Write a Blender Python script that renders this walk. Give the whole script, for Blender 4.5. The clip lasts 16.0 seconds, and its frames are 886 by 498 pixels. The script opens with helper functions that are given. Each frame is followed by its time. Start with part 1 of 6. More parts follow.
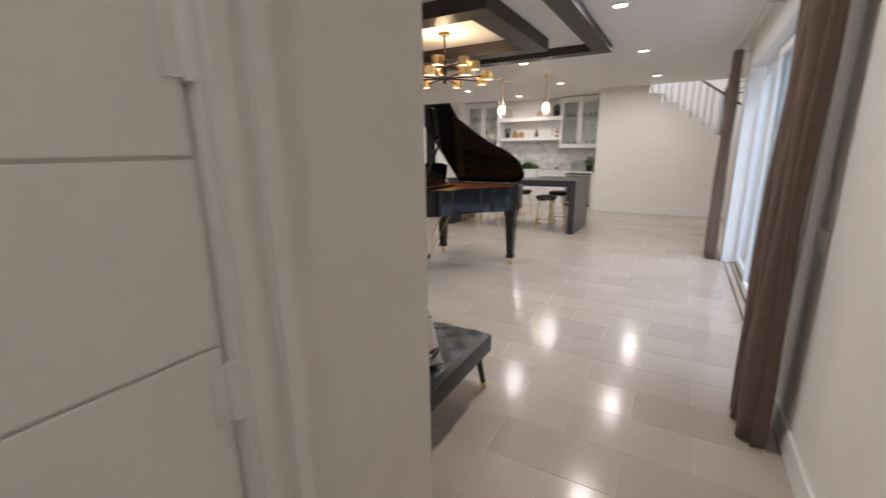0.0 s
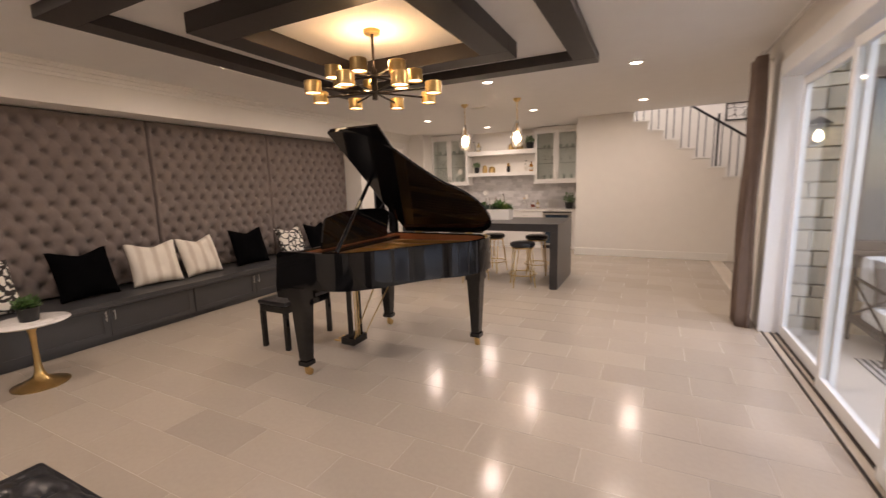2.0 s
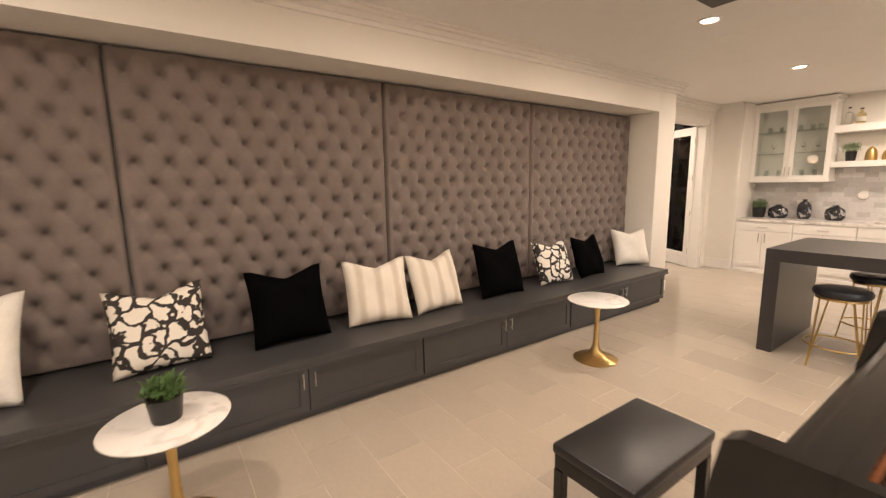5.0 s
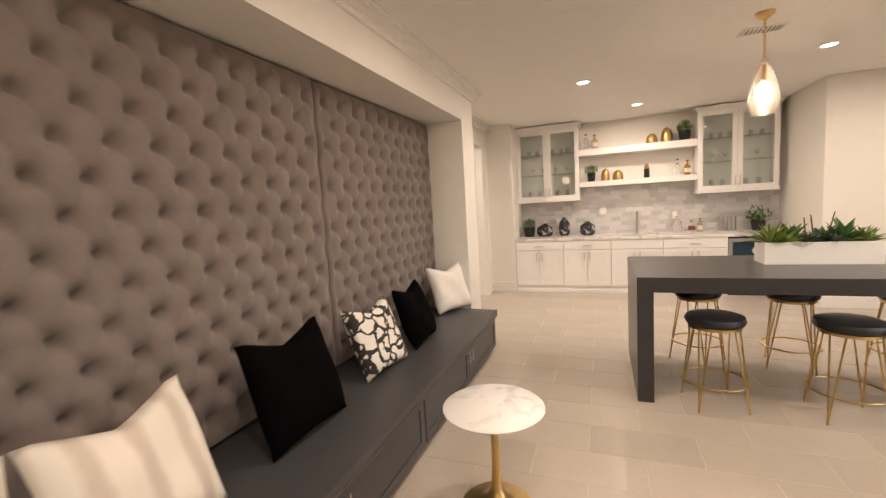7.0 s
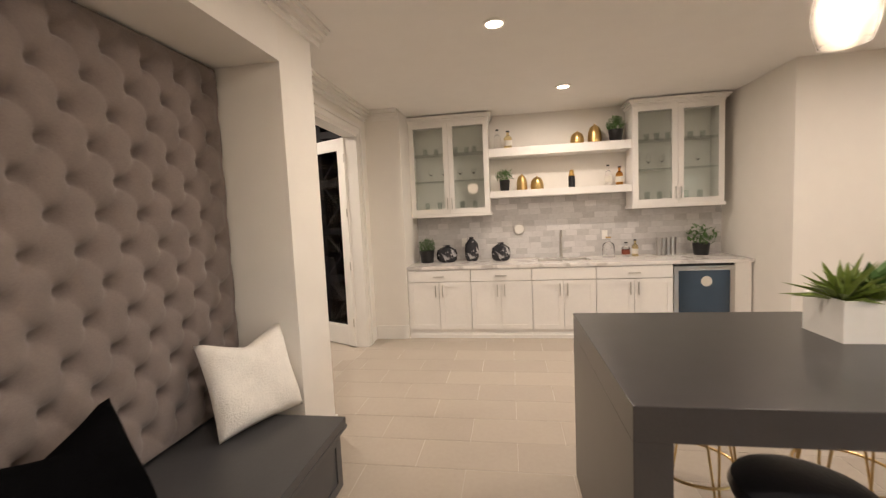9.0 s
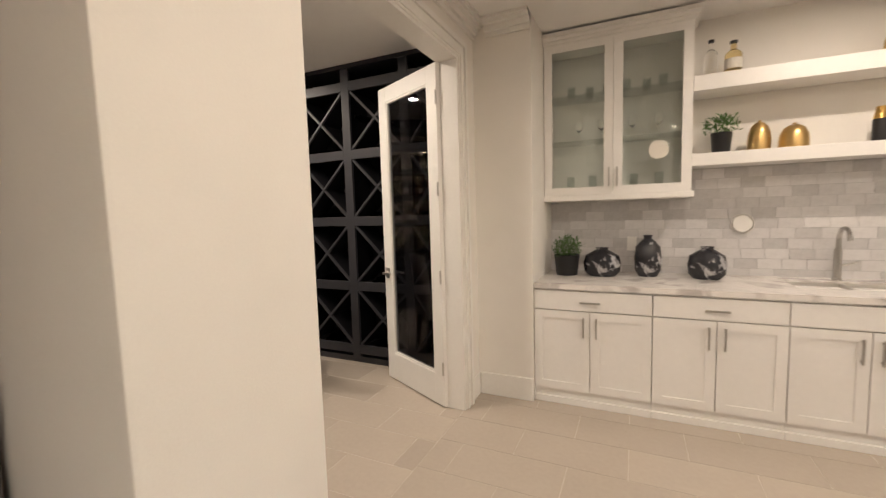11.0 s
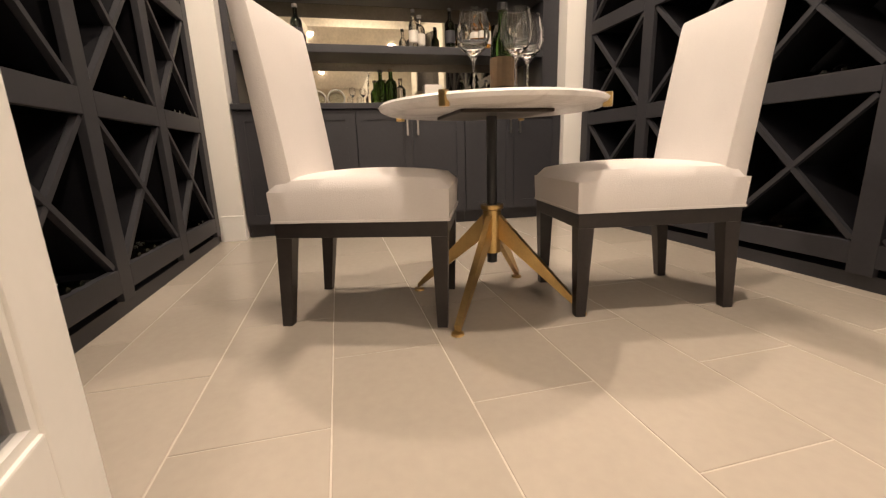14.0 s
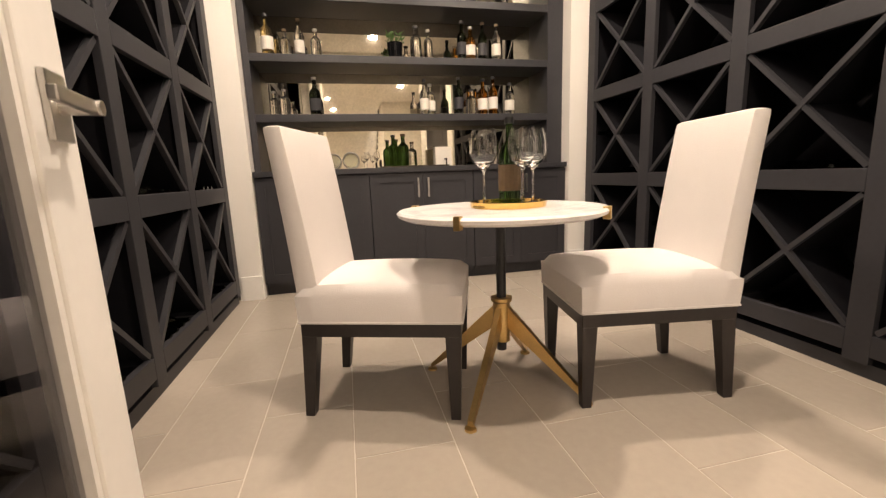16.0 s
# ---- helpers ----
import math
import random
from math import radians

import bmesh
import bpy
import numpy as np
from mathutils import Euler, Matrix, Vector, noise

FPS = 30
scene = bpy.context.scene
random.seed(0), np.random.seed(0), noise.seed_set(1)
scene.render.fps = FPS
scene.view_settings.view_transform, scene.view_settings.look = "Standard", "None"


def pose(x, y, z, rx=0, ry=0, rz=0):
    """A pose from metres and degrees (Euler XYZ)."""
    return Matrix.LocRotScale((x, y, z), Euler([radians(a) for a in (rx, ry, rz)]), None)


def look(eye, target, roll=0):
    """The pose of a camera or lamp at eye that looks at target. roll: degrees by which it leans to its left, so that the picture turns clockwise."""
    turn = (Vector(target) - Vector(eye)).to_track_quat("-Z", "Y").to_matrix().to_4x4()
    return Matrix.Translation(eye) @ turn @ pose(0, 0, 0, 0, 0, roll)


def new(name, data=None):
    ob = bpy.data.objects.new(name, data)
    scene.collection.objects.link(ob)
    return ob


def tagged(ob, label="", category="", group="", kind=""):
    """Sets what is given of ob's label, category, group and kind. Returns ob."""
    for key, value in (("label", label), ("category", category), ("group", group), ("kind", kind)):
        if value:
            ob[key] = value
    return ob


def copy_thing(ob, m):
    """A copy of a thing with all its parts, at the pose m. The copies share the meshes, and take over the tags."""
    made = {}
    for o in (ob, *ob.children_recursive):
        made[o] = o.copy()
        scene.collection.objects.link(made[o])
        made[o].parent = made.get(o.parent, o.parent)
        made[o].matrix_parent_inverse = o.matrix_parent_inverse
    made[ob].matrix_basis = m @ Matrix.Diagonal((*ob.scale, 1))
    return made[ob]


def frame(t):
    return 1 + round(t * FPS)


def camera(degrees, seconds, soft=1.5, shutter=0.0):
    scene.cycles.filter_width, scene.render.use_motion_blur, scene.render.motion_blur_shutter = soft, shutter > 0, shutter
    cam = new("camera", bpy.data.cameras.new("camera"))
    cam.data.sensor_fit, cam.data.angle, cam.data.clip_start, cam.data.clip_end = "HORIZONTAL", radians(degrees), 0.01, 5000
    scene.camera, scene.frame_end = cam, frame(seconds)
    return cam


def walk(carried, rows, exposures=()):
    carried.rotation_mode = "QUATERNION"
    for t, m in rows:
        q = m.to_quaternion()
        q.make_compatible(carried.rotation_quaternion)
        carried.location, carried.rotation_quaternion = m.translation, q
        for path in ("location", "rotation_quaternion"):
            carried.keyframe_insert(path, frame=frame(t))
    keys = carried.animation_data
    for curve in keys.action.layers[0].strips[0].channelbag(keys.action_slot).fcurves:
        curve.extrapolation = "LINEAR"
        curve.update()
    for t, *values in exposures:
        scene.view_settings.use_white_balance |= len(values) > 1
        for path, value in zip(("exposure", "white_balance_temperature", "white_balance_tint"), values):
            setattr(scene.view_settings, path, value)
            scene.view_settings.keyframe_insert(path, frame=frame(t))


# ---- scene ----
cam = camera(94.0, 16.0, soft=1.3, shutter=0.3)
ROWS = [
    (0, -0.000, 0.000, 1.565, 29.65, -13.58, 0.67),
    (0.5, -0.085, 0.334, 1.566, 17.45, -12.61, 1.83),
    (1, -0.136, 0.755, 1.574, 16.93, -10.82, 2.34),
    (1.5, -0.294, 1.190, 1.600, 19.34, -9.20, 2.44),
    (2, -0.453, 1.608, 1.598, 26.49, -8.87, 1.59),
    (2.5, -0.673, 1.995, 1.601, 38.25, -8.95, -0.58),
    (3, -1.014, 2.361, 1.613, 47.00, -8.99, -0.68),
    (3.5, -1.412, 2.606, 1.609, 59.51, -8.87, -1.12),
    (6, -3.876, 3.539, 1.612, 44.05, -6.75, 4.54),
    (6.5, -4.273, 3.892, 1.601, 31.56, -5.18, 3.44),
    (7, -4.533, 4.305, 1.603, 20.78, -5.98, 3.36),
    (7.5, -4.686, 4.800, 1.596, 14.62, -5.00, 2.65),
    (8, -4.781, 5.343, 1.587, 6.45, -4.86, 2.58),
    (9, -4.640, 6.420, 1.575, 9.00, -4.60, 2.60),
    (10.5, -5.101, 7.998, 1.488, 19.48, -4.02, 2.43),
    (11, -5.256, 8.431, 1.486, 24.86, -4.97, 1.62),
    (11.5, -5.446, 8.803, 1.438, 29.57, -6.45, 0.50),
    (12, -5.680, 9.119, 1.324, 37.38, -9.52, -0.59),
    (12.5, -5.925, 9.426, 1.113, 50.61, -12.00, -1.02),
    (13, -6.265, 9.645, 0.874, 59.53, -15.17, 0.62),
    (13.5, -6.544, 9.746, 0.697, 71.38, -14.11, 0.43),
    (14, -6.694, 9.827, 0.579, 75.95, -13.36, 1.82),
    (14.5, -6.726, 9.846, 0.589, 76.51, -13.45, 2.87),
    (15, -6.733, 9.859, 0.672, 77.51, -10.75, 2.19),
    (15.5, -6.705, 9.837, 0.756, 78.25, -9.63, 2.10),
    (16, -6.645, 9.802, 0.866, 76.89, -10.21, 2.14),
]
EXPOSURES = [
    (0, 1.90, 5450, 12),
    (0.5, 1.90, 6000, 18),
    (1.5, 1.85, 6100, 18),
    (2, 1.75, 6500, 20),
    (2.5, 1.85, 7150, 23),
    (3, 1.95, 7650, 24),
    (3.5, 2.23, 7350, 20),
    (6, 2.40, 6800, 16),
    (8, 2.20, 6500, 15),
    (10.5, 2.00, 6400, 12),
    (12.5, 2.00, 6500, 12),
    (13.5, 2.65, 6700, 13),
    (14.5, 2.55, 6750, 14),
    (16, 2.70, 6750, 14),
]
walk(cam, [(t, pose(x, y, z, 90 + pitch, roll, yaw)) for t, x, y, z, yaw, pitch, roll in ROWS], EXPOSURES)

# ---- light ----
world = bpy.data.worlds.new("sky")
scene.world = world
world.use_nodes = True
wn = world.node_tree.nodes
sky = wn.new("ShaderNodeTexSky")
sky.sky_type = "NISHITA"
sky.sun_disc = False
sky.sun_elevation = radians(35)
sky.sun_rotation = radians(100)
wn["Background"].inputs["Strength"].default_value = 0.11
world.node_tree.links.new(sky.outputs[0], wn["Background"].inputs["Color"])
sun_data = bpy.data.lights.new("sun", "SUN")
sun_data.energy, sun_data.angle, sun_data.color = 0.35, radians(12), (1.0, 0.98, 0.95)
sun = new("sun", sun_data)
sun.matrix_basis = look((6, -3, 8), (3, 4, 0))

WARM = (1.0, 0.85, 0.69)
CEIL = 2.92
# The first entry, at y = -0.8, is an unseen lamp added to brighten the hall.
DOWNLIGHTS = [(-0.1, -0.8), (-0.7, 2.4), (-2.65, 2.4), (-4.6, 2.4), (-0.7, 4.78), (-4.6, 4.78), (-0.67, 7.08), (-2.45, 7.02), (-4.63, 7.0),
              (-0.63, 9.6), (-2.47, 9.5), (-4.7, 9.5), (-4.01, 11.2)]
STAIR_LIGHTS = [(-0.7, 11.6), (1.3, 11.6)]
WINE_LIGHTS = [(-7.4, 10.35), (-8.8, 9.6), (-8.8, 11.1)]


def disk_lamp(x, y, z, watts, size=0.11, colour=WARM, spread=178):
    d = bpy.data.lights.new("downlight_lamp", "AREA")
    d.shape, d.size, d.energy, d.color, d.spread = "DISK", size, watts, colour, radians(spread)
    ob = new("downlight_lamp", d)
    ob.location = (x, y, z)
    return ob


def bulb(x, y, z, watts, radius=0.04, colour=WARM):
    d = bpy.data.lights.new("bulb_lamp", "POINT")
    d.energy, d.shadow_soft_size, d.color = watts, radius, colour
    ob = new("bulb_lamp", d)
    ob.location = (x, y, z)
    return ob


for x, y in DOWNLIGHTS:
    # The added hall lamp (y < 0) gets less power.
    disk_lamp(x, y, CEIL - 0.016, 5.2 if y > 0 else 1.6)
for x, y in STAIR_LIGHTS:
    disk_lamp(x, y, 5.184, 7, colour=(1.0, 0.93, 0.88))
for x, y in WINE_LIGHTS:
    disk_lamp(x, y, CEIL - 0.016, 6.8)


# ---- materials ----
def material(name, colour, rough=0.5, metal=0.0, vary=0.08, scale=6.0, bump=0.0, fine=60.0, per_object=0.0, spec=0.5, coat=0.0):
    m = bpy.data.materials.new(name)
    m.use_nodes = True
    n, l = m.node_tree.nodes, m.node_tree.links
    b = n["Principled BSDF"]
    b.inputs["Roughness"].default_value = rough
    b.inputs["Metallic"].default_value = metal
    b.inputs["Specular IOR Level"].default_value = spec
    b.inputs["Coat Weight"].default_value = coat
    tc = n.new("ShaderNodeTexCoord")
    big = n.new("ShaderNodeTexNoise")
    big.inputs["Scale"].default_value = scale
    big.inputs["Detail"].default_value = 4
    l.new(tc.outputs["Object"], big.inputs["Vector"])
    small = n.new("ShaderNodeTexNoise")
    small.inputs["Scale"].default_value = fine
    small.inputs["Detail"].default_value = 3
    l.new(tc.outputs["Object"], small.inputs["Vector"])
    add = n.new("ShaderNodeMath")
    add.operation = "ADD"
    l.new(big.outputs[0], add.inputs[0])
    l.new(small.outputs[0], add.inputs[1])
    last = add
    if per_object:
        info = n.new("ShaderNodeObjectInfo")
        k = n.new("ShaderNodeMath")
        k.operation = "MULTIPLY_ADD"
        l.new(info.outputs["Random"], k.inputs[0])
        k.inputs[1].default_value = per_object
        l.new(add.outputs[0], k.inputs[2])
        last = k
    ramp = n.new("ShaderNodeMapRange")
    ramp.inputs["From Min"].default_value = 0.5
    ramp.inputs["From Max"].default_value = 1.5 + per_object
    ramp.inputs["To Min"].default_value = 1 - vary
    ramp.inputs["To Max"].default_value = 1 + vary
    l.new(last.outputs[0], ramp.inputs["Value"])
    mul = n.new("ShaderNodeVectorMath")
    mul.operation = "SCALE"
    mul.inputs[0].default_value = colour
    l.new(ramp.outputs[0], mul.inputs["Scale"])
    l.new(mul.outputs[0], b.inputs["Base Color"])
    if bump:
        bn = n.new("ShaderNodeBump")
        bn.inputs["Strength"].default_value = bump
        bn.inputs["Distance"].default_value = 0.004
        l.new(small.outputs[0], bn.inputs["Height"])
        l.new(bn.outputs[0], b.inputs["Normal"])
    return m


def glass(name, colour=(1, 1, 1), rough=0.0, ior=1.45):
    m = bpy.data.materials.new(name)
    m.use_nodes = True
    b = m.node_tree.nodes["Principled BSDF"]
    b.inputs["Base Color"].default_value = (*colour, 1)
    b.inputs["Roughness"].default_value = rough
    b.inputs["IOR"].default_value = ior
    b.inputs["Transmission Weight"].default_value = 1
    return m


def pane_glass(name, tint=(0.95, 0.97, 0.96)):
    """Thin sheet glass: clear, with a Fresnel reflection."""
    m = bpy.data.materials.new(name)
    m.use_nodes = True
    n, l = m.node_tree.nodes, m.node_tree.links
    clear, gloss, mix, face = n.new("ShaderNodeBsdfTransparent"), n.new("ShaderNodeBsdfGlossy"), n.new("ShaderNodeMixShader"), n.new("ShaderNodeLayerWeight")
    power, fres = n.new("ShaderNodeMath"), n.new("ShaderNodeMath")
    power.operation, fres.operation = "POWER", "MULTIPLY_ADD"
    power.inputs[1].default_value = 5
    fres.inputs[1].default_value, fres.inputs[2].default_value = 0.85, 0.035
    l.new(face.outputs["Facing"], power.inputs[0])
    l.new(power.outputs[0], fres.inputs[0])
    clear.inputs["Color"].default_value = (*tint, 1)
    gloss.inputs["Roughness"].default_value = 0.0
    l.new(fres.outputs[0], mix.inputs[0])
    l.new(clear.outputs[0], mix.inputs[1])
    l.new(gloss.outputs[0], mix.inputs[2])
    l.new(mix.outputs[0], n["Material Output"].inputs["Surface"])
    return m


def glow(name, colour, strength):
    m = bpy.data.materials.new(name)
    m.use_nodes = True
    b = m.node_tree.nodes["Principled BSDF"]
    b.inputs["Base Color"].default_value = (*colour, 1)
    b.inputs["Emission Color"].default_value = (*colour, 1)
    b.inputs["Emission Strength"].default_value = strength
    return m


def two_tone(name, light, dark, kind, scale, low, high, rough=0.85):
    """Fabric or stone with a drawn pattern of two colours."""
    m = material(name, light, rough, vary=0.06, bump=0.3, fine=220)
    n, l = m.node_tree.nodes, m.node_tree.links
    b = n["Principled BSDF"]
    tc = n["Texture Coordinate"]
    base = b.inputs["Base Color"].links[0].from_socket
    if kind == "rings":
        t = n.new("ShaderNodeTexVoronoi")
        t.feature = "DISTANCE_TO_EDGE"
        t.inputs["Scale"].default_value = scale
        out = t.outputs["Distance"]
    elif kind == "stripes":
        t = n.new("ShaderNodeTexWave")
        t.inputs["Scale"].default_value = scale
        t.inputs["Distortion"].default_value = 0.6
        t.inputs["Detail Scale"].default_value = 6
        out = t.outputs["Fac"]
    else:
        t = n.new("ShaderNodeTexNoise")
        t.inputs["Scale"].default_value = scale
        t.inputs["Detail"].default_value = 6
        t.inputs["Distortion"].default_value = 2.2
        out = t.outputs["Fac"]
    if kind == "rings":
        warp, mixv = n.new("ShaderNodeTexNoise"), n.new("ShaderNodeMix")
        mixv.data_type = "VECTOR"
        mixv.inputs[0].default_value = 0.16
        warp.inputs["Scale"].default_value = 9
        l.new(tc.outputs["Object"], warp.inputs["Vector"])
        l.new(tc.outputs["Object"], mixv.inputs[4])
        l.new(warp.outputs["Color"], mixv.inputs[5])
        l.new(mixv.outputs[1], t.inputs["Vector"])
    else:
        l.new(tc.outputs["Object"], t.inputs["Vector"])
    r = n.new("ShaderNodeMapRange")
    r.inputs["From Min"].default_value = low
    r.inputs["From Max"].default_value = high
    l.new(out, r.inputs["Value"])
    mix = n.new("ShaderNodeMix")
    mix.data_type = "RGBA"
    l.new(r.outputs[0], mix.inputs[0])
    mix.inputs[6].default_value = (*dark, 1)
    l.new(base, mix.inputs[7])
    l.new(mix.outputs[2], b.inputs["Base Color"])
    return m


M_WALL = material("wall_paint", (0.80, 0.77, 0.72), 0.7, vary=0.03, bump=0.08, fine=180)
M_CEIL = material("ceiling_paint", (0.82, 0.80, 0.77), 0.85, vary=0.03, bump=0.1, fine=150)
M_TRIM = material("white_trim_paint", (0.82, 0.80, 0.76), 0.4, vary=0.03, fine=40)
M_CAB = material("white_cabinet_paint", (0.82, 0.80, 0.77), 0.38, vary=0.03, fine=30)
M_GROUT = material("grout", (0.57, 0.51, 0.44), 0.9, vary=0.12, bump=0.3)
M_TILE = material("limestone_tile", (0.445, 0.39, 0.33), 0.17, vary=0.13, scale=2.5, bump=0.05, fine=35, per_object=1.2, spec=0.32)
M_BEAM = material("dark_stained_beam", (0.028, 0.022, 0.02), 0.45, vary=0.3, scale=14, bump=0.15)
M_VELVET = material("taupe_velvet", (0.178, 0.144, 0.130), 0.9, vary=0.24, scale=5, bump=0.25, fine=160)
M_VELVET.node_tree.nodes["Principled BSDF"].inputs["Sheen Weight"].default_value = 0.2
M_BENCH = material("charcoal_paint", (0.055, 0.055, 0.058), 0.4, vary=0.1, fine=50)
M_RACK = material("dark_rack_paint", (0.030, 0.030, 0.035), 0.5, vary=0.15, fine=50, bump=0.08)
# Near-black colour that paints in the shade deep inside the lattice racks.
M_RACKSHADE = material("rack_painted_shade", (0.006, 0.006, 0.008), 0.8, vary=0.2, spec=0.15)
M_PIANO = material("black_piano_lacquer", (0.006, 0.006, 0.007), 0.05, vary=0.05)
M_GOLDPLATE = material("gold_piano_plate", (0.62, 0.33, 0.10), 0.32, 0.75, vary=0.12, bump=0.05)
M_SOUND = material("spruce_soundboard", (0.20, 0.09, 0.03), 0.4, vary=0.2, scale=12)
M_REDFELT = material("amber_rim_wood", (0.26, 0.09, 0.035), 0.25, vary=0.25, scale=14)
M_BRASS = material("brushed_brass", (0.62, 0.43, 0.18), 0.3, 1.0, vary=0.12, scale=20, fine=140)
M_GOLD = material("polished_gold", (0.78, 0.50, 0.16), 0.2, 1.0, vary=0.08)
M_STEEL = material("brushed_nickel", (0.55, 0.53, 0.50), 0.28, 1.0, vary=0.08)
M_DARKMETAL = material("dark_bronze", (0.05, 0.04, 0.033), 0.4, 0.9, vary=0.1)
M_BLACK = material("black_paint", (0.012, 0.012, 0.013), 0.4, vary=0.1)
M_LEATHER = material("black_leather", (0.014, 0.015, 0.019), 0.33, vary=0.2, bump=0.35, fine=110)
M_IVORY = material("ivory_keys", (0.8, 0.77, 0.7), 0.25, vary=0.03)
M_ISLAND = material("dark_quartz", (0.035, 0.033, 0.034), 0.3, vary=0.2, scale=9, fine=130)
M_MARBLE = two_tone("white_marble", (0.80, 0.78, 0.76), (0.64, 0.62, 0.60), "veins", 3.0, 0.36, 0.46, 0.2)
M_COUNTER = two_tone("pale_marble_counter", (0.78, 0.75, 0.72), (0.5, 0.47, 0.45), "veins", 2.2, 0.36, 0.48, 0.2)
M_SPLASH = material("grey_marble_tile", (0.58, 0.565, 0.56), 0.25, vary=0.26, scale=9, fine=40, per_object=1.5)
M_CHAIR = material("cream_linen", (0.66, 0.62, 0.595), 0.9, vary=0.05, bump=0.25, fine=260)
M_WENGE = material("wenge_wood", (0.018, 0.014, 0.013), 0.4, vary=0.3, scale=18)
M_FUR = material("black_faux_fur", (0.0025, 0.0025, 0.003), 0.95, spec=0.03, vary=0.35, scale=20, bump=1.0, fine=150)
M_WHITEFUR = material("white_faux_fur", (0.78, 0.75, 0.70), 0.95, vary=0.10, scale=16, bump=1.0, fine=110)
M_STRIPE = two_tone("cream_chevron_weave", (0.78, 0.73, 0.65), (0.60, 0.53, 0.45), "stripes", 2.0, 0.05, 0.55)
M_PATTERN = two_tone("black_and_white_ring_print", (0.76, 0.72, 0.65), (0.03, 0.025, 0.022), "rings", 11.0, 0.10, 0.14)
M_MARBLEPILLOW = two_tone("grey_swirl_print", (0.76, 0.74, 0.71), (0.06, 0.055, 0.05), "rings", 6.0, 0.02, 0.045)
M_GREYPILLOW = material("grey_velvet", (0.17, 0.145, 0.13), 0.9, vary=0.15, bump=0.3)
M_CURTAIN = material("brown_grey_linen", (0.15, 0.105, 0.082), 0.92, vary=0.18, scale=10, bump=0.5, fine=240)
M_LEAF = material("plant_leaf", (0.09, 0.18, 0.05), 0.5, vary=0.45, scale=18, per_object=0.8)
M_LEAF2 = material("lime_leaf", (0.20, 0.27, 0.06), 0.5, vary=0.3, scale=18)
M_LEAF3 = material("dusky_succulent_leaf", (0.09, 0.12, 0.09), 0.5, vary=0.3, scale=18)
M_STEM = material("woody_stem", (0.12, 0.08, 0.045), 0.8, vary=0.2)
M_SOIL = material("soil", (0.04, 0.03, 0.022), 1.0, vary=0.4, bump=1)
M_VASE = two_tone("black_swirl_agate", (0.02, 0.02, 0.025), (0.42, 0.41, 0.42), "veins", 5.0, 0.36, 0.44, 0.15)
M_CLEAR = glass("clear_glass")
M_GREENGLASS = glass("green_bottle_glass", (0.10, 0.22, 0.05))
M_DARKGLASS = glass("dark_bottle_glass", (0.05, 0.07, 0.04))
M_AMBER = glass("amber_spirit", (0.72, 0.33, 0.06))
M_PALEGOLD = glass("pale_gold_spirit", (0.85, 0.7, 0.38))
M_PANE = pane_glass("window_glass")
M_DARKPANE = pane_glass("tinted_door_glass", (0.62, 0.62, 0.64))
M_MIRROR = material("antique_mirror", (0.80, 0.74, 0.60), 0.025, 1.0, vary=0.2, scale=5)
M_LABEL = material("paper_label", (0.72, 0.68, 0.60), 0.7, vary=0.06)
M_LABELDARK = material("dark_label", (0.03, 0.03, 0.035), 0.6, vary=0.1)
M_LABELRED = material("red_label", (0.20, 0.045, 0.02), 0.6, vary=0.1)
M_PLASTIC = material("white_plastic", (0.80, 0.78, 0.74), 0.35, vary=0.02)
M_LAMPDISC = glow("warm_lamp_disc", (1.0, 0.84, 0.66), 5)
M_CUPLIGHT = glow("chandelier_disc", (1.0, 0.74, 0.42), 2.5)
M_PENDANT = glow("pendant_bulb", (1.0, 0.78, 0.50), 7)
M_FROST = glass("frosted_pendant_glass", (1, 0.97, 0.92), 0.25)
M_VINYL = material("white_window_vinyl", (0.80, 0.81, 0.82), 0.4, vary=0.03)
M_PATIO = material("patio_porcelain", (0.62, 0.62, 0.62), 0.4, vary=0.1, per_object=0.6)
M_STONE = material("cream_ledge_stone", (0.45, 0.38, 0.28), 0.85, vary=0.42, scale=5, bump=0.8, fine=25, per_object=1.5)
M_MORTAR = material("mortar", (0.30, 0.26, 0.20), 0.95, vary=0.15, bump=0.5)
M_BROWN = material("brown_window_frame", (0.10, 0.065, 0.045), 0.5, vary=0.2)
M_RUG = two_tone("patterned_outdoor_rug", (0.45, 0.42, 0.40), (0.06, 0.055, 0.055), "stripes", 6.0, 0.35, 0.5)
M_SOFA = material("white_outdoor_cushion", (0.78, 0.78, 0.78), 0.9, vary=0.05, bump=0.3)
M_FACADEGLASS = material("reflecting_window_glass", (0.16, 0.15, 0.14), 0.04, vary=0.2, scale=1.2, spec=1.0)
M_FRIDGE = material("fridge_dark_glass", (0.03, 0.05, 0.075), 0.08, vary=0.1)


# ---- mesh helpers ----
def box(bm, x0, x1, y0, y1, z0, z1, bevel=0.0):
    b = bmesh.new() if bevel else bm
    v = [b.verts.new((x, y, z)) for x in (x0, x1) for y in (y0, y1) for z in (z0, z1)]
    for q in ((0, 1, 3, 2), (4, 6, 7, 5), (0, 4, 5, 1), (2, 3, 7, 6), (0, 2, 6, 4), (1, 5, 7, 3)):
        b.faces.new([v[i] for i in q])
    if bevel:
        bmesh.ops.bevel(b, geom=b.edges[:], offset=bevel, segments=2, affect="EDGES", profile=0.6)
        join(bm, b)
    return bm


def join(bm, other):
    me = bpy.data.meshes.new("joined")
    other.to_mesh(me)
    other.free()
    bm.from_mesh(me)
    bpy.data.meshes.remove(me)
    return bm


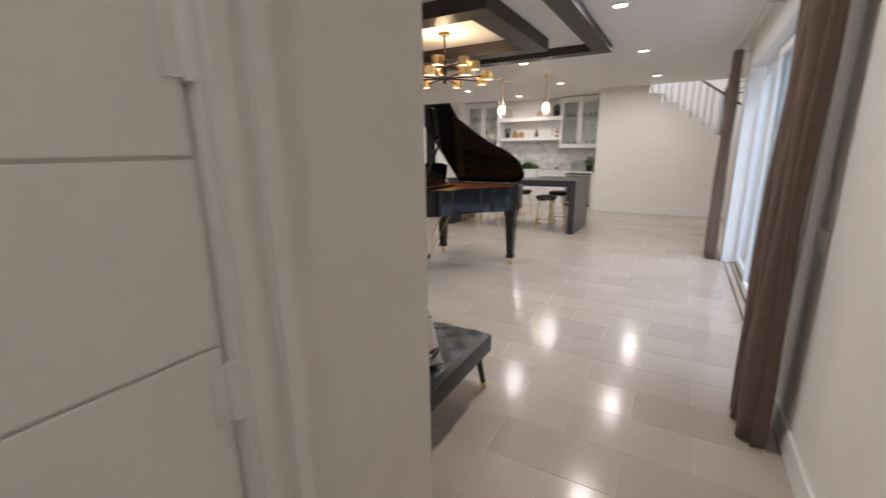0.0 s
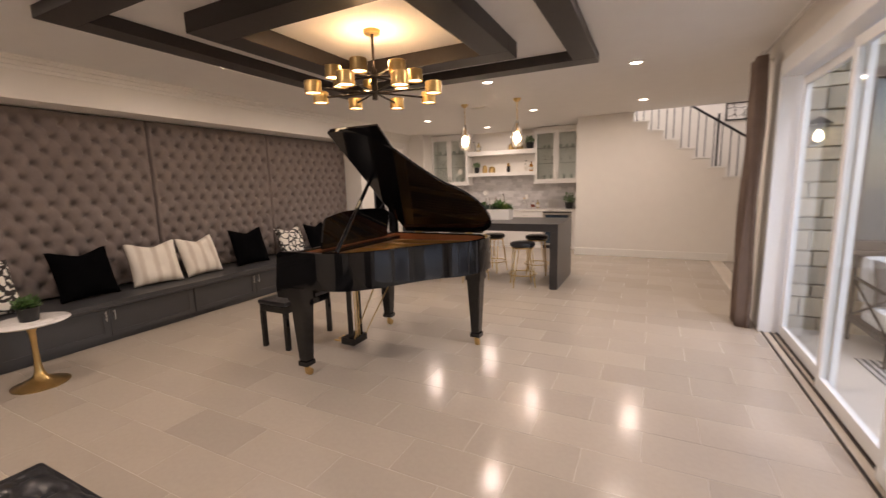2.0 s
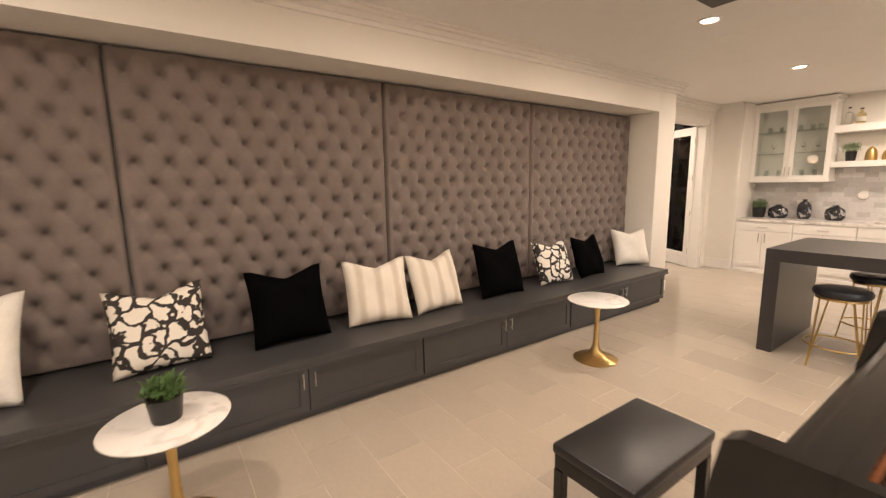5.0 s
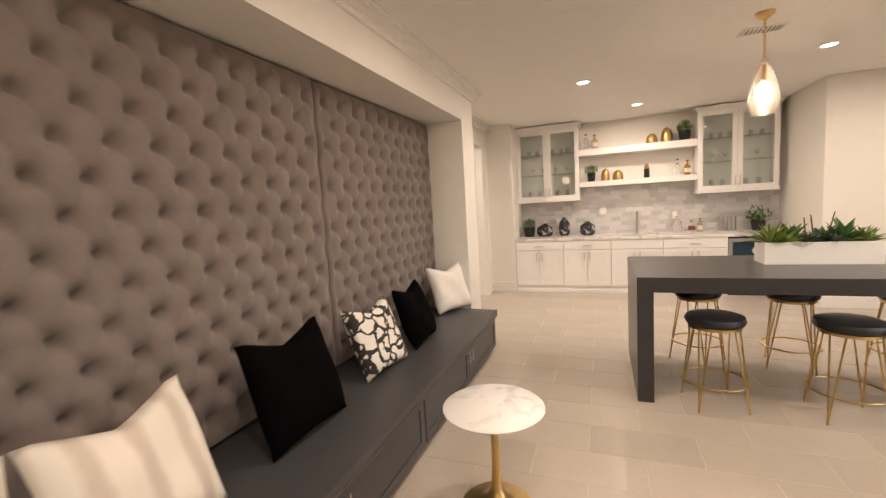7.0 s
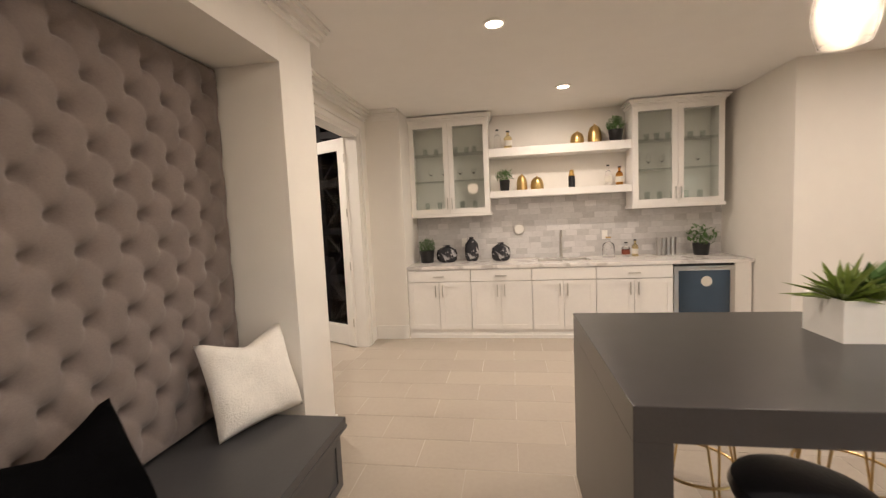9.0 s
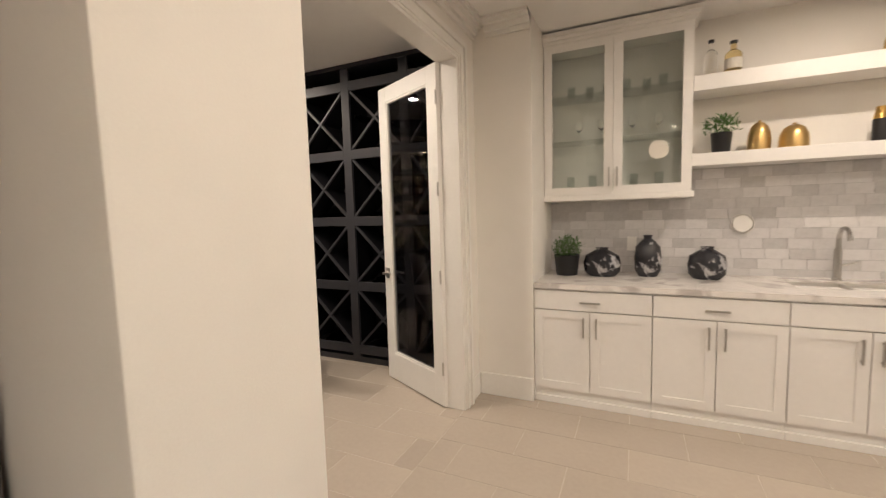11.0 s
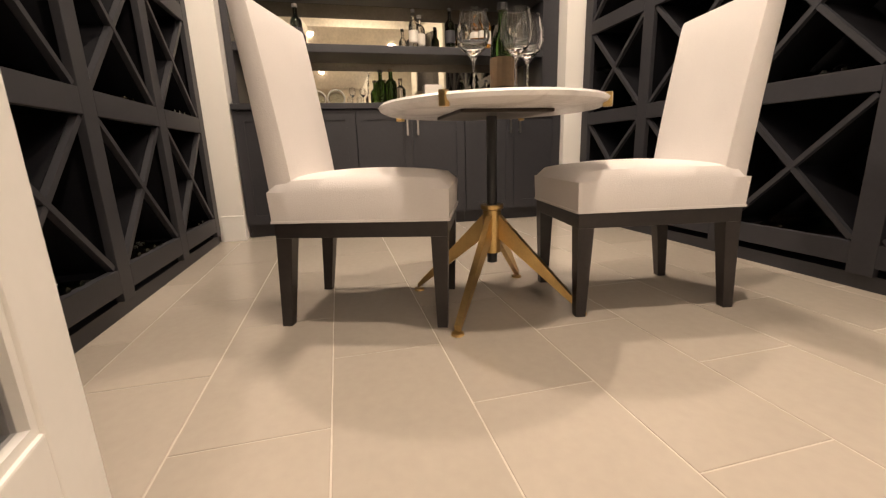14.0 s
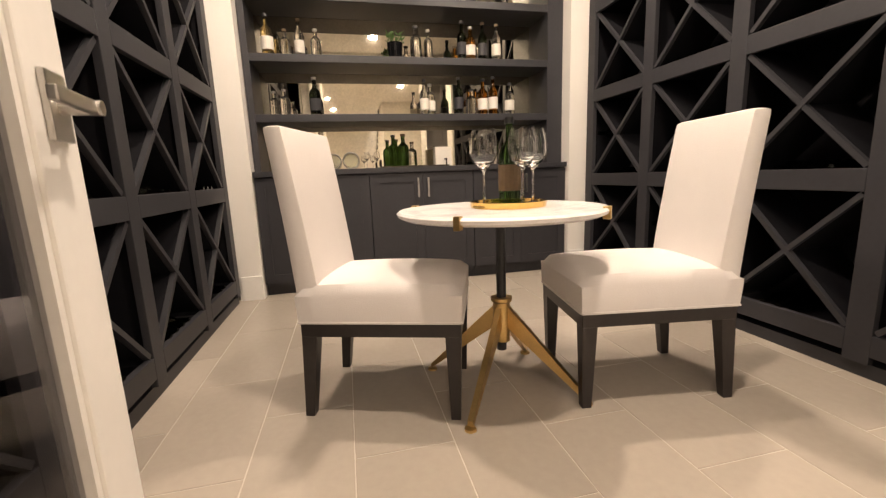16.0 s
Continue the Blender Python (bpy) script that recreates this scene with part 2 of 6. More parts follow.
def tube(bm, p0, p1, r0, r1=None, seg=12):
    r1 = r0 if r1 is None else r1
    p0, p1 = Vector(p0), Vector(p1)
    q = (p1 - p0).to_track_quat("Z", "Y")
    rings = []
    for p, r in ((p0, r0), (p1, r1)):
        rings.append([bm.verts.new(p + q @ Vector((r * math.cos(2 * math.pi * i / seg), r * math.sin(2 * math.pi * i / seg), 0))) for i in range(seg)])
    for i in range(seg):
        j = (i + 1) % seg
        bm.faces.new((rings[0][i], rings[0][j], rings[1][j], rings[1][i]))
    bm.faces.new(rings[0][::-1])
    bm.faces.new(rings[1])
    return bm


def lathe(bm, profile, seg=24, at=(0, 0, 0)):
    rings = []
    for r, z in profile:
        if r < 1e-5:
            rings.append([bm.verts.new((at[0], at[1], at[2] + z))])
        else:
            rings.append([bm.verts.new((at[0] + r * math.cos(2 * math.pi * i / seg), at[1] + r * math.sin(2 * math.pi * i / seg), at[2] + z)) for i in range(seg)])
    for a, b in zip(rings, rings[1:]):
        for i in range(seg):
            j = (i + 1) % seg
            q = [a[i % len(a)], a[j % len(a)], b[j % len(b)], b[i % len(b)]]
            q = list(dict.fromkeys(q))
            if len(q) > 2:
                bm.faces.new(q)
    return bm


def prism(bm, outline, z0, z1):
    lo = [bm.verts.new((x, y, z0)) for x, y in outline]
    hi = [bm.verts.new((x, y, z1)) for x, y in outline]
    n = len(outline)
    for i in range(n):
        j = (i + 1) % n
        bm.faces.new((lo[i], lo[j], hi[j], hi[i]))
    bm.faces.new(lo[::-1])
    bm.faces.new(hi)
    return bm


def ring(bm, radius, r, z=0.0, seg=28, thin=8, at=(0, 0)):
    rows = []
    for i in range(seg):
        a = 2 * math.pi * i / seg
        rows.append([bm.verts.new((at[0] + (radius + r * math.cos(2 * math.pi * k / thin)) * math.cos(a), at[1] + (radius + r * math.cos(2 * math.pi * k / thin)) * math.sin(a), z + r * math.sin(2 * math.pi * k / thin))) for k in range(thin)])
    for i in range(seg):
        for k in range(thin):
            bm.faces.new((rows[i][k], rows[(i + 1) % seg][k], rows[(i + 1) % seg][(k + 1) % thin], rows[i][(k + 1) % thin]))
    return bm


def to_object(name, bm, mat, smooth=False, weld=True):
    bmesh.ops.recalc_face_normals(bm, faces=bm.faces[:])
    me = bpy.data.meshes.new(name)
    bm.to_mesh(me)
    bm.free()
    me.materials.append(mat)
    if smooth:
        me.polygons.foreach_set("use_smooth", [True] * len(me.polygons))
        me.set_sharp_from_angle(angle=radians(40))
    return new(name, me)


def part(name, bm, mat, parent, label="", smooth=False):
    ob = to_object(name, bm, mat, smooth)
    ob.parent = parent
    if label:
        ob["label"] = label
    return ob


def thing(name, at, label, category, group="", kind="", turn=0.0):
    ob = new(name)
    ob.empty_display_size = 0.1
    ob.matrix_basis = pose(*at, 0, 0, turn)
    return tagged(ob, label, category, group, kind)


def structure(name, bm, mat, label, category, smooth=False):
    return tagged(to_object(name, bm, mat, smooth), label, category, "", "structure")


B = bmesh.new


def blk(*a, bevel=0.0):
    return box(bmesh.new(), *a, bevel=bevel)

# ---- structure ----
H = CEIL
SWY, SWX = 10.95, -1.90
structure("floor", blk(-6.5, 2.6, -1.6, 12.6, -0.15, -0.0015), M_GROUT, "pale grouted bed of the limestone tile floor", "floor")
FLOOR_MAIN = bpy.data.objects["floor"]
structure("floor_wine_room", blk(-10.6, -6.5, 8.5, 12.3, -0.15, -0.0015), M_GROUT, "grouted bed of the wine room tile floor", "floor")
FLOOR_WINE = bpy.data.objects["floor_wine_room"]

bm = B()
box(bm, -6.6, 0.95, -1.6, SWY, H + 0.02, H + 0.2)
box(bm, -6.6, SWX + 0.14, SWY, 12.6, H + 0.02, H + 0.2)
box(bm, 0.95, 2.6, 7.2, SWY, H + 0.02, H + 0.2)
box(bm, -10.6, -6.6, 8.5, 12.3, H + 0.02, H + 0.2)
# lowered plaster field round the coffer
box(bm, -6.6, 0.95, -1.6, 3.15, H, H + 0.02)
box(bm, -6.6, 0.95, 6.5, SWY, H, H + 0.02)
box(bm, -6.6, -4.35, 3.15, 6.5, H, H + 0.02)
box(bm, -1.05, 0.95, 3.15, 6.5, H, H + 0.02)
box(bm, -6.6, SWX + 0.14, SWY, 12.6, H, H + 0.02)
box(bm, 0.95, 2.6, 7.2, SWY, H, H + 0.02)
box(bm, -10.6, -6.6, 8.5, 12.3, H, H + 0.02)
structure("ceiling", bm, M_CEIL, "smooth off-white painted plaster ceiling", "ceiling")

# tufted niche wall, column, door wall, kitchen walls, near wall, stair wall
NY0, NY1, SOF = 1.13, 8.77, 2.53
FX, PIER = -5.95, 9.20
bm = B()
box(bm, -6.62, -6.45, 0.85, PIER - 0.02, 0, H)
box(bm, -6.45, FX, NY0, NY1, SOF, H)
box(bm, -6.45, FX, 0.85, NY0, 0, H)
structure("wall_west", bm, M_WALL, "cream painted wall with a deep upholstered niche", "wall")
structure("column_niche", blk(-6.45, FX, NY1, PIER, 0, H, bevel=0.016), M_WALL, "cream plaster pier beside the niche", "column", True)
DY0, DY1, DTOP = 9.50, 11.22, 2.58
bm = B()
box(bm, -6.55, -6.41, PIER, DY0, 0, H)
box(bm, -6.55, -6.41, DY1, 11.55, 0, H)
box(bm, -6.55, -6.41, DY0, DY1, DTOP, H)
structure("wall_door", bm, M_WALL, "cream wall with the double-door opening", "wall")
structure("wall_kitchen_return", blk(-6.55, -5.96, 11.55, 12.5, 0, H), M_WALL, "cream wall return beside the bar cabinets", "wall")
structure("wall_north", blk(-5.96, SWX, 12.34, 12.5, 0, H), M_WALL, "cream wall behind the bar shelves", "wall")
bm = B()
box(bm, SWX, SWX + 0.14, SWY, 12.5, 0, H)
structure("wall_kitchen_east", bm, M_WALL, "cream side wall of the bar alcove", "wall")

# stepped stair wall with treads behind it
RISE, GO = 0.189, 0.266
bm = B()
x_top = -1.10
x_end = 2.6
pts = [(SWX + 0.14, H)]
x, z = x_top, H - 0.03
pts.append((x, H))
pts.append((x, z))
while z - RISE > 0.05 and x + GO < x_end:
    x += GO
    pts.append((x, z))
    z -= RISE
    pts.append((x, z))
poly = pts + [(x, 0.0), (SWX + 0.14, 0.0)]
lo = [bm.verts.new((a, SWY, c)) for a, c in poly]
hi = [bm.verts.new((a, SWY + 0.12, c)) for a, c in poly]
for i in range(len(poly)):
    j = (i + 1) % len(poly)
    bm.faces.new((lo[i], lo[j], hi[j], hi[i]))
bm.faces.new(lo)
bm.faces.new(hi[::-1])
structure("wall_stair", bm, M_WALL, "cream wall stepped along the staircase", "wall")
bm = B()
box(bm, SWX + 0.14, 2.75, SWY + 1.35, SWY + 1.5, 0, 5.2)
box(bm, 2.6, 2.75, 7.2, SWY + 1.35, 0, 5.2)
box(bm, SWX, SWX + 0.14, SWY, 12.5, H + 0.2, 5.2)
box(bm, SWX + 0.14, 2.75, SWY - 0.15, SWY, H + 0.2, 5.2)
structure("wall_stairwell", bm, M_WALL, "pale stairwell wall lit from above", "wall")
structure("ceiling_stairwell", blk(SWX, 2.75, SWY - 0.15, SWY + 1.5, 5.2, 5.3), M_CEIL, "white stairwell ceiling", "ceiling")

# near wall, hall and door wall round the start
bm = B()
box(bm, -6.6, -0.78, 0.87, 1.02, 0, H)
structure("wall_south", bm, M_WALL, "cream wall at the near end of the room", "wall")
HD0, HD1 = -0.45, 0.38
bm = B()
box(bm, -0.78, -0.64, HD1, 1.02, 0, H)
box(bm, -0.78, -0.64, -1.6, HD0, 0, H)
box(bm, -0.78, -0.64, HD0, HD1, 2.44, H)
box(bm, -0.78, 0.8, -1.7, -1.6, 0, H)
box(bm, -0.9, -0.78, -0.6, 0.6, 0, H)
structure("wall_hall", bm, M_WALL, "cream hallway wall with a panelled door", "wall")
GY0, GY1, GTOP = 3.0, 6.72, 2.56
bm = B()
box(bm, 0.62, 0.8, -1.6, GY0 - 0.09, 0, H)
box(bm, 0.62, 0.8, GY1 + 0.09, 7.3, 0, H)
box(bm, 0.62, 0.8, GY0 - 0.09, GY1 + 0.09, GTOP + 0.09, H)
box(bm, 0.801, 2.6, 7.2, 7.3, 0, H)
structure("wall_east", bm, M_WALL, "cream wall with the wide sliding glass opening", "wall")

# wine room shell
bm = B()
box(bm, -10.6, -10.35, 8.5, 12.3, 0, H)
box(bm, -10.35, -9.86, 8.98, 9.15, 0, H)
box(bm, -10.35, -9.86, 11.64, 11.80, 0, H)
box(bm, -10.35, -6.55, 8.5, 8.64, 0, H)
box(bm, -10.35, -6.55, 12.1, 12.3, 0, H)
box(bm, -6.62, -6.55, 8.64, 9.17, 0, H)
box(bm, -6.62, -6.55, 11.55, 12.1, 0, H)
structure("wall_wine_room", bm, M_WALL, "cream walls of the wine room", "wall")


# coffer beams on the ceiling
def beam_frame(name, cx, cy, half, width, z0, z1, label):
    t = thing(name, (cx, cy, 0), label, "beam", kind="structure")
    for sx, sy, name2 in ((0, 1, "beam_long"), (0, -1, "beam_long"), (1, 0, "beam_short"), (-1, 0, "beam_short")):
        if sy:
            b = blk(-half, half, min(sy * half, sy * (half - width)), max(sy * half, sy * (half - width)), z0, z1, bevel=0.004)
        else:
            b = blk(min(sx * half, sx * (half - width)), max(sx * half, sx * (half - width)), -half + width + 0.001, half - width - 0.001, z0, z1, bevel=0.004)
        part(name2, b, M_BEAM, t)
    return t


beam_frame("ceiling_beam_outer", -2.71, 4.83, 1.7, 0.23, 2.835, H + 0.019, "dark stained outer coffer beam frame on the ceiling")
beam_frame("ceiling_beam_inner", -2.68, 4.76, 1.0, 0.27, 2.79, H + 0.019, "dark stained inner coffer beam frame on the ceiling")


def strip(name, pieces, mat, label, category):
    bm = B()
    for p in pieces:
        box(bm, *p, bevel=0.004)
    structure(name, bm, mat, label, category)


bb = 0.15
strip("baseboard", [(0.603, 0.62, -1.6, GY0 - 0.1, 0, bb), (-0.64, -0.623, 0.52, 1.02, 0, bb), (SWX, 0.9, SWY - 0.017, SWY, 0, bb),
                    (-6.39, -5.96, 11.533, 11.55, 0, 0.18), (-6.41, -6.393, 11.36, 11.533, 0, 0.18), (FX, FX + 0.017, NY1 + 0.01, PIER, 0, bb), (-9.86, -9.843, 9.0, 9.15, 0, 0.18), (-9.86, -9.843, 11.64, 11.78, 0, 0.18),
                    (FX, FX + 0.017, 1.03, NY0, 0, bb), (SWX - 0.017, SWX, SWY, 11.58, 0, bb)], M_TRIM, "white painted baseboard", "baseboard")


def crown(name, runs):
    """A crown moulding: three stepped strips along each run, x or y."""
    bm = B()
    for axis, fixed, sign, a, b in runs:
        for drop, out in ((0.12, 0.02), (0.085, 0.045), (0.045, 0.08), (0.02, 0.105)):
            lo, hi = sorted((fixed, fixed + sign * out))
            if axis == "y":
                box(bm, lo, hi, a, b, H - drop, H - 0.001)
            else:
                box(bm, a, b, lo, hi, H - drop, H - 0.001)
    structure(name, bm, M_TRIM, "white stepped crown moulding", "trim")


crown("trim_crown", [("y", FX, 1, 1.03, PIER + 0.105), ("x", PIER, 1, -6.304, FX - 0.001), ("y", -6.41, 1, PIER + 0.001, 11.549), ("x", 11.55, -1, -6.304, -5.961)])


def casing(name, x, side, y0, y1, top, narrow=1.0):
    bm = B()
    for d, w0, w1 in ((0.018, 0.0, 0.125), (0.028, 0.015, 0.05), (0.034, 0.085, 0.12)):
        xa, xb = sorted((x, x + side * d))
        box(bm, xa, xb, y0 - w1 * narrow, y0 - w0 * narrow, 0, top + w1)
        box(bm, xa, xb, y1 + w0, y1 + w1, 0, top + w1)
        box(bm, xa, xb, y0 - w0, y1 + w0, top + w0, top + w1)
    structure(name, bm, M_TRIM, "white moulded door casing", "trim")


casing("trim_wine_door", -6.41, 1, DY0, DY1, DTOP, 0.55)
casing("trim_hall_door", -0.64, 1, HD0, HD1, 2.44)
bm = B()
box(bm, -6.56, -6.40, DY0, DY0 + 0.02, 0, DTOP)
box(bm, -6.56, -6.40, DY1 - 0.02, DY1, 0, DTOP)
box(bm, -6.56, -6.40, DY0 + 0.02, DY1 - 0.02, DTOP - 0.02, DTOP)
structure("door_frame_wine_room", bm, M_TRIM, "white painted door jamb", "door frame")


# hall door with grooves
def hall_door():
    d = thing("door_1", (-0.67, HD1, 0), "white hallway door with horizontal grooves, closed", "door", kind="structure")
    z = 0.01
    while z < 2.42:
        z2 = min(z + 0.31, 2.43)
        part("door_panel", blk(-0.02, 0.022, -0.83, -0.01, z, z2 - 0.006, bevel=0.003), M_TRIM, d)
        z = z2
    part("door_core", blk(-0.02, 0.014, -0.838, 0.0, 0.01, 2.438), M_TRIM, d)
    for hz in (0.25, 1.16, 1.72, 2.25):
        h = B()
        tube(h, (0.032, 0.0, hz - 0.055), (0.032, 0.0, hz + 0.055), 0.011)
        box(h, 0.023, 0.028, -0.035, 0.0, hz - 0.05, hz + 0.05)
        part("hinge", h, M_TRIM, d, "white painted hinge")
    return d


hall_door()


def glass_leaf(name, hinge, angle, length, label, flip):
    """A glazed french door leaf; local x runs from the hinge to the free edge."""
    d = thing(name, (*hinge, 0.012), label, "door", kind="structure", turn=angle)
    w, t, hgt = 0.115, 0.022, DTOP - 0.035
    part("stile", blk(0, w, -t, t, 0, hgt, bevel=0.004), M_TRIM, d)
    part("stile", blk(length - w, length, -t, t, 0, hgt, bevel=0.004), M_TRIM, d)
    part("rail", blk(w, length - w, -t, t, 0, 0.24, bevel=0.004), M_TRIM, d)
    part("rail", blk(w, length - w, -t, t, hgt - 0.125, hgt, bevel=0.004), M_TRIM, d)
    beads = B()
    for x0, x1, z0, z1 in ((w, w + 0.014, 0.24, hgt - 0.125), (length - w - 0.014, length - w, 0.24, hgt - 0.125), (w + 0.014, length - w - 0.014, 0.24, 0.254), (w + 0.014, length - w - 0.014, hgt - 0.139, hgt - 0.125)):
        box(beads, x0, x1, -0.016, 0.016, z0, z1)
    part("glazing_bead", beads, M_TRIM, d)
    part("pane", blk(w + 0.006, length - w - 0.006, -0.003, 0.003, 0.246, hgt - 0.131), M_DARKPANE, d, "dark reflecting glass pane")
    for s in (1, -1):
        hb = B()
        box(hb, length - 0.085, length - 0.03, s * t, s * (t + 0.009), 0.915, 1.005, bevel=0.003)
        h = part("handle_plate", hb, M_STEEL, d, "square nickel door rosette")
        lv = B()
        tube(lv, (length - 0.058, s * t, 0.96), (length - 0.058, s * (t + 0.055), 0.96), 0.010)
        box(lv, length - 0.17, length - 0.046, s * (t + 0.045) - 0.006, s * (t + 0.045) + 0.006, 0.951, 0.969, bevel=0.003)
        part("lever", lv, M_STEEL, d, "nickel lever handle")
    for hz in (0.25, 0.95, 1.6, 2.25):
        part("hinge", tube(B(), (0.0, flip * 0.028, hz), (0.0, flip * 0.028, hz + 0.1), 0.008), M_STEEL, d)
    return d


glass_leaf("door_2", (-6.545, 11.19), 180 - 27.3, 0.83, "white french door with dark glass, standing open", 1)
glass_leaf("door_3", (-6.545, 9.52), 180 + 8, 0.83, "white french door with dark glass, folded open", -1)

# light switch by the wine room
sw = thing("light_switch", (-6.41, 9.315, 1.29), "white double rocker light switch on the wall", "switch")
part("plate", blk(0, 0.006, -0.058, 0.058, -0.06, 0.06, bevel=0.002), M_PLASTIC, sw)
for y in (-0.025, 0.025):
    part("rocker", blk(0.006, 0.011, y - 0.017, y + 0.017, -0.035, 0.035, bevel=0.002), M_PLASTIC, sw)


# sliding glass doors
def slider(name, y0, y1, x, label):
    d = thing(name, (x, y0, 0.02), label, "sliding door", kind="structure")
    L, hgt, w = y1 - y0, GTOP - 0.1, 0.075
    part("stile", blk(-0.02, 0.02, 0, w, 0, hgt, bevel=0.004), M_VINYL, d)
    part("stile", blk(-0.02, 0.02, L - w, L, 0, hgt, bevel=0.004), M_VINYL, d)
    part("rail", blk(-0.02, 0.02, w, L - w, 0, 0.1, bevel=0.004), M_VINYL, d)
    part("rail", blk(-0.02, 0.02, w, L - w, hgt - w, hgt, bevel=0.004), M_VINYL, d)
    p = part("pane", blk(-0.004, 0.004, w, L - w, 0.1, hgt - w), M_PANE, d, "clear glass pane")
    p.visible_shadow = False
    return d


slider("sliding_door_1", 3.02, 4.35, 0.68, "white framed sliding glass door panel, closed")
slider("sliding_door_2", 4.20, 5.45, 0.73, "white framed sliding glass door panel, closed")
slider("sliding_door_3", 5.35, 6.68, 0.78, "white framed sliding glass door panel, closed")
bm = B()
box(bm, 0.60, 0.84, GY0 - 0.09, GY0, 0, GTOP + 0.09, bevel=0.005)
box(bm, 0.60, 0.84, GY1, GY1 + 0.09, 0, GTOP + 0.09, bevel=0.005)
box(bm, 0.60, 0.84, GY0, GY1, GTOP - 0.05, GTOP + 0.09, bevel=0.005)
structure("window_frame_sliding", bm, M_VINYL, "white frame round the sliding glass doors", "window frame")
bm = B()
for xx in (0.628, 0.70, 0.75, 0.80):
    box(bm, xx, xx + 0.012, GY0, GY1, -0.005, 0.014)
box(bm, 0.62, 0.82, GY0, GY1, -0.02, -0.002)
structure("door_track", bm, M_DARKMETAL, "dark metal sliding door track in the floor", "track")


# ---- tufted wall ----
def tufted_panel(y0, y1, z0, z1, x):
    t = thing("tufted_panel", (x, (y0 + y1) / 2, z0), "taupe velvet diamond-tufted wall panel", "wall panel", "tufted panels of the niche")
    L, hgt = y1 - y0, z1 - z0
    nu, nv = int(L / 0.0125), int(hgt / 0.0125)
    cols = max(4, round(L / 0.193))
    pu, pv = L / cols, hgt / 7
    u = np.linspace(0, L, nu + 1)
    v = np.linspace(0, hgt, nv + 1)
    U, V = np.meshgrid(u, v, indexing="ij")
    a, b = U / pu + V / pv, U / pu - V / pv
    pil = (np.abs(np.sin(np.pi * a)) * np.abs(np.sin(np.pi * b))) ** 0.7
    da, db = a - np.round(a), b - np.round(b)
    du, dv = (da + db) / 2 * pu, (da - db) / 2 * pv
    dist = np.sqrt(du ** 2 + dv ** 2)
    edge = np.minimum(np.minimum(U, L - U), np.minimum(V, hgt - V))
    near_edge = np.clip((edge - 0.015) / 0.05, 0, 1)
    depth = 0.078 + near_edge * (0.010 * pil - 0.024 * np.exp(-(dist / 0.055) ** 2) - 0.050 * np.exp(-(dist / 0.026) ** 2))
    # the folds between neighbouring buttons droop a little
    fold = np.exp(-(np.minimum(np.abs(da), np.abs(db)) / 0.07) ** 2) * np.exp(-(dist / 0.09) ** 2)
    depth = depth - near_edge * 0.007 * fold
    depth = depth * np.clip(edge / 0.022, 0, 1) ** 0.45 + 0.018
    verts = np.stack([depth, U - L / 2, V], -1).reshape(-1, 3)
    idx = np.arange((nu + 1) * (nv + 1)).reshape(nu + 1, nv + 1)
    faces = np.stack([idx[:-1, :-1], idx[1:, :-1], idx[1:, 1:], idx[:-1, 1:]], -1).reshape(-1, 4)
    me = bpy.data.meshes.new("upholstery")
    me.from_pydata(verts.tolist(), [], faces.tolist())
    me.materials.append(M_VELVET)
    me.polygons.foreach_set("use_smooth", [True] * len(me.polygons))
    ob = new("upholstery", me)
    ob.parent = t
    part("backing_board", blk(0, 0.014, -L / 2 + 0.002, L / 2 - 0.002, 0, hgt), M_VELVET, t)
    bt = B()
    for i in range(-30, 60):
        for j in range(-30, 60):
            uu, vv = (i + j) / 2 * pu, (i - j) / 2 * pv
            if 0.03 < uu < L - 0.03 and 0.03 < vv < hgt - 0.03:
                lathe(bt, [(0.011, 0.0), (0.009, 0.004), (0.0, 0.006)], 6, (uu, vv, 0))
    for vtx in bt.verts:
        cx, cy, cz = vtx.co
        vtx.co = (cz + 0.016, cx - L / 2, cy)
    ob = part("tufting_buttons", bt, M_VELVET, t)
    ob["kind"] = "stuff"
    return t


for y0, y1 in ((NY0, 2.90), (2.90, 4.86), (4.86, 6.75), (6.75, NY1)):
    tufted_panel(y0 + 0.002, y1 - 0.002, 0.46, SOF, -6.45)

# ---- bench ----
bench_top = thing("window_seat", (-5.62, NY0, 0.41), "charcoal painted window-seat bench seat", "bench seat")
part("top", blk(-0.83, 0.02, 0.0, 8.58 - NY0, 0, 0.045, bevel=0.004), M_BENCH, bench_top)
part("nosing", blk(-0.0, 0.024, -0.0, 8.585 - NY0, -0.02, 0.0, bevel=0.003), M_BENCH, bench_top)


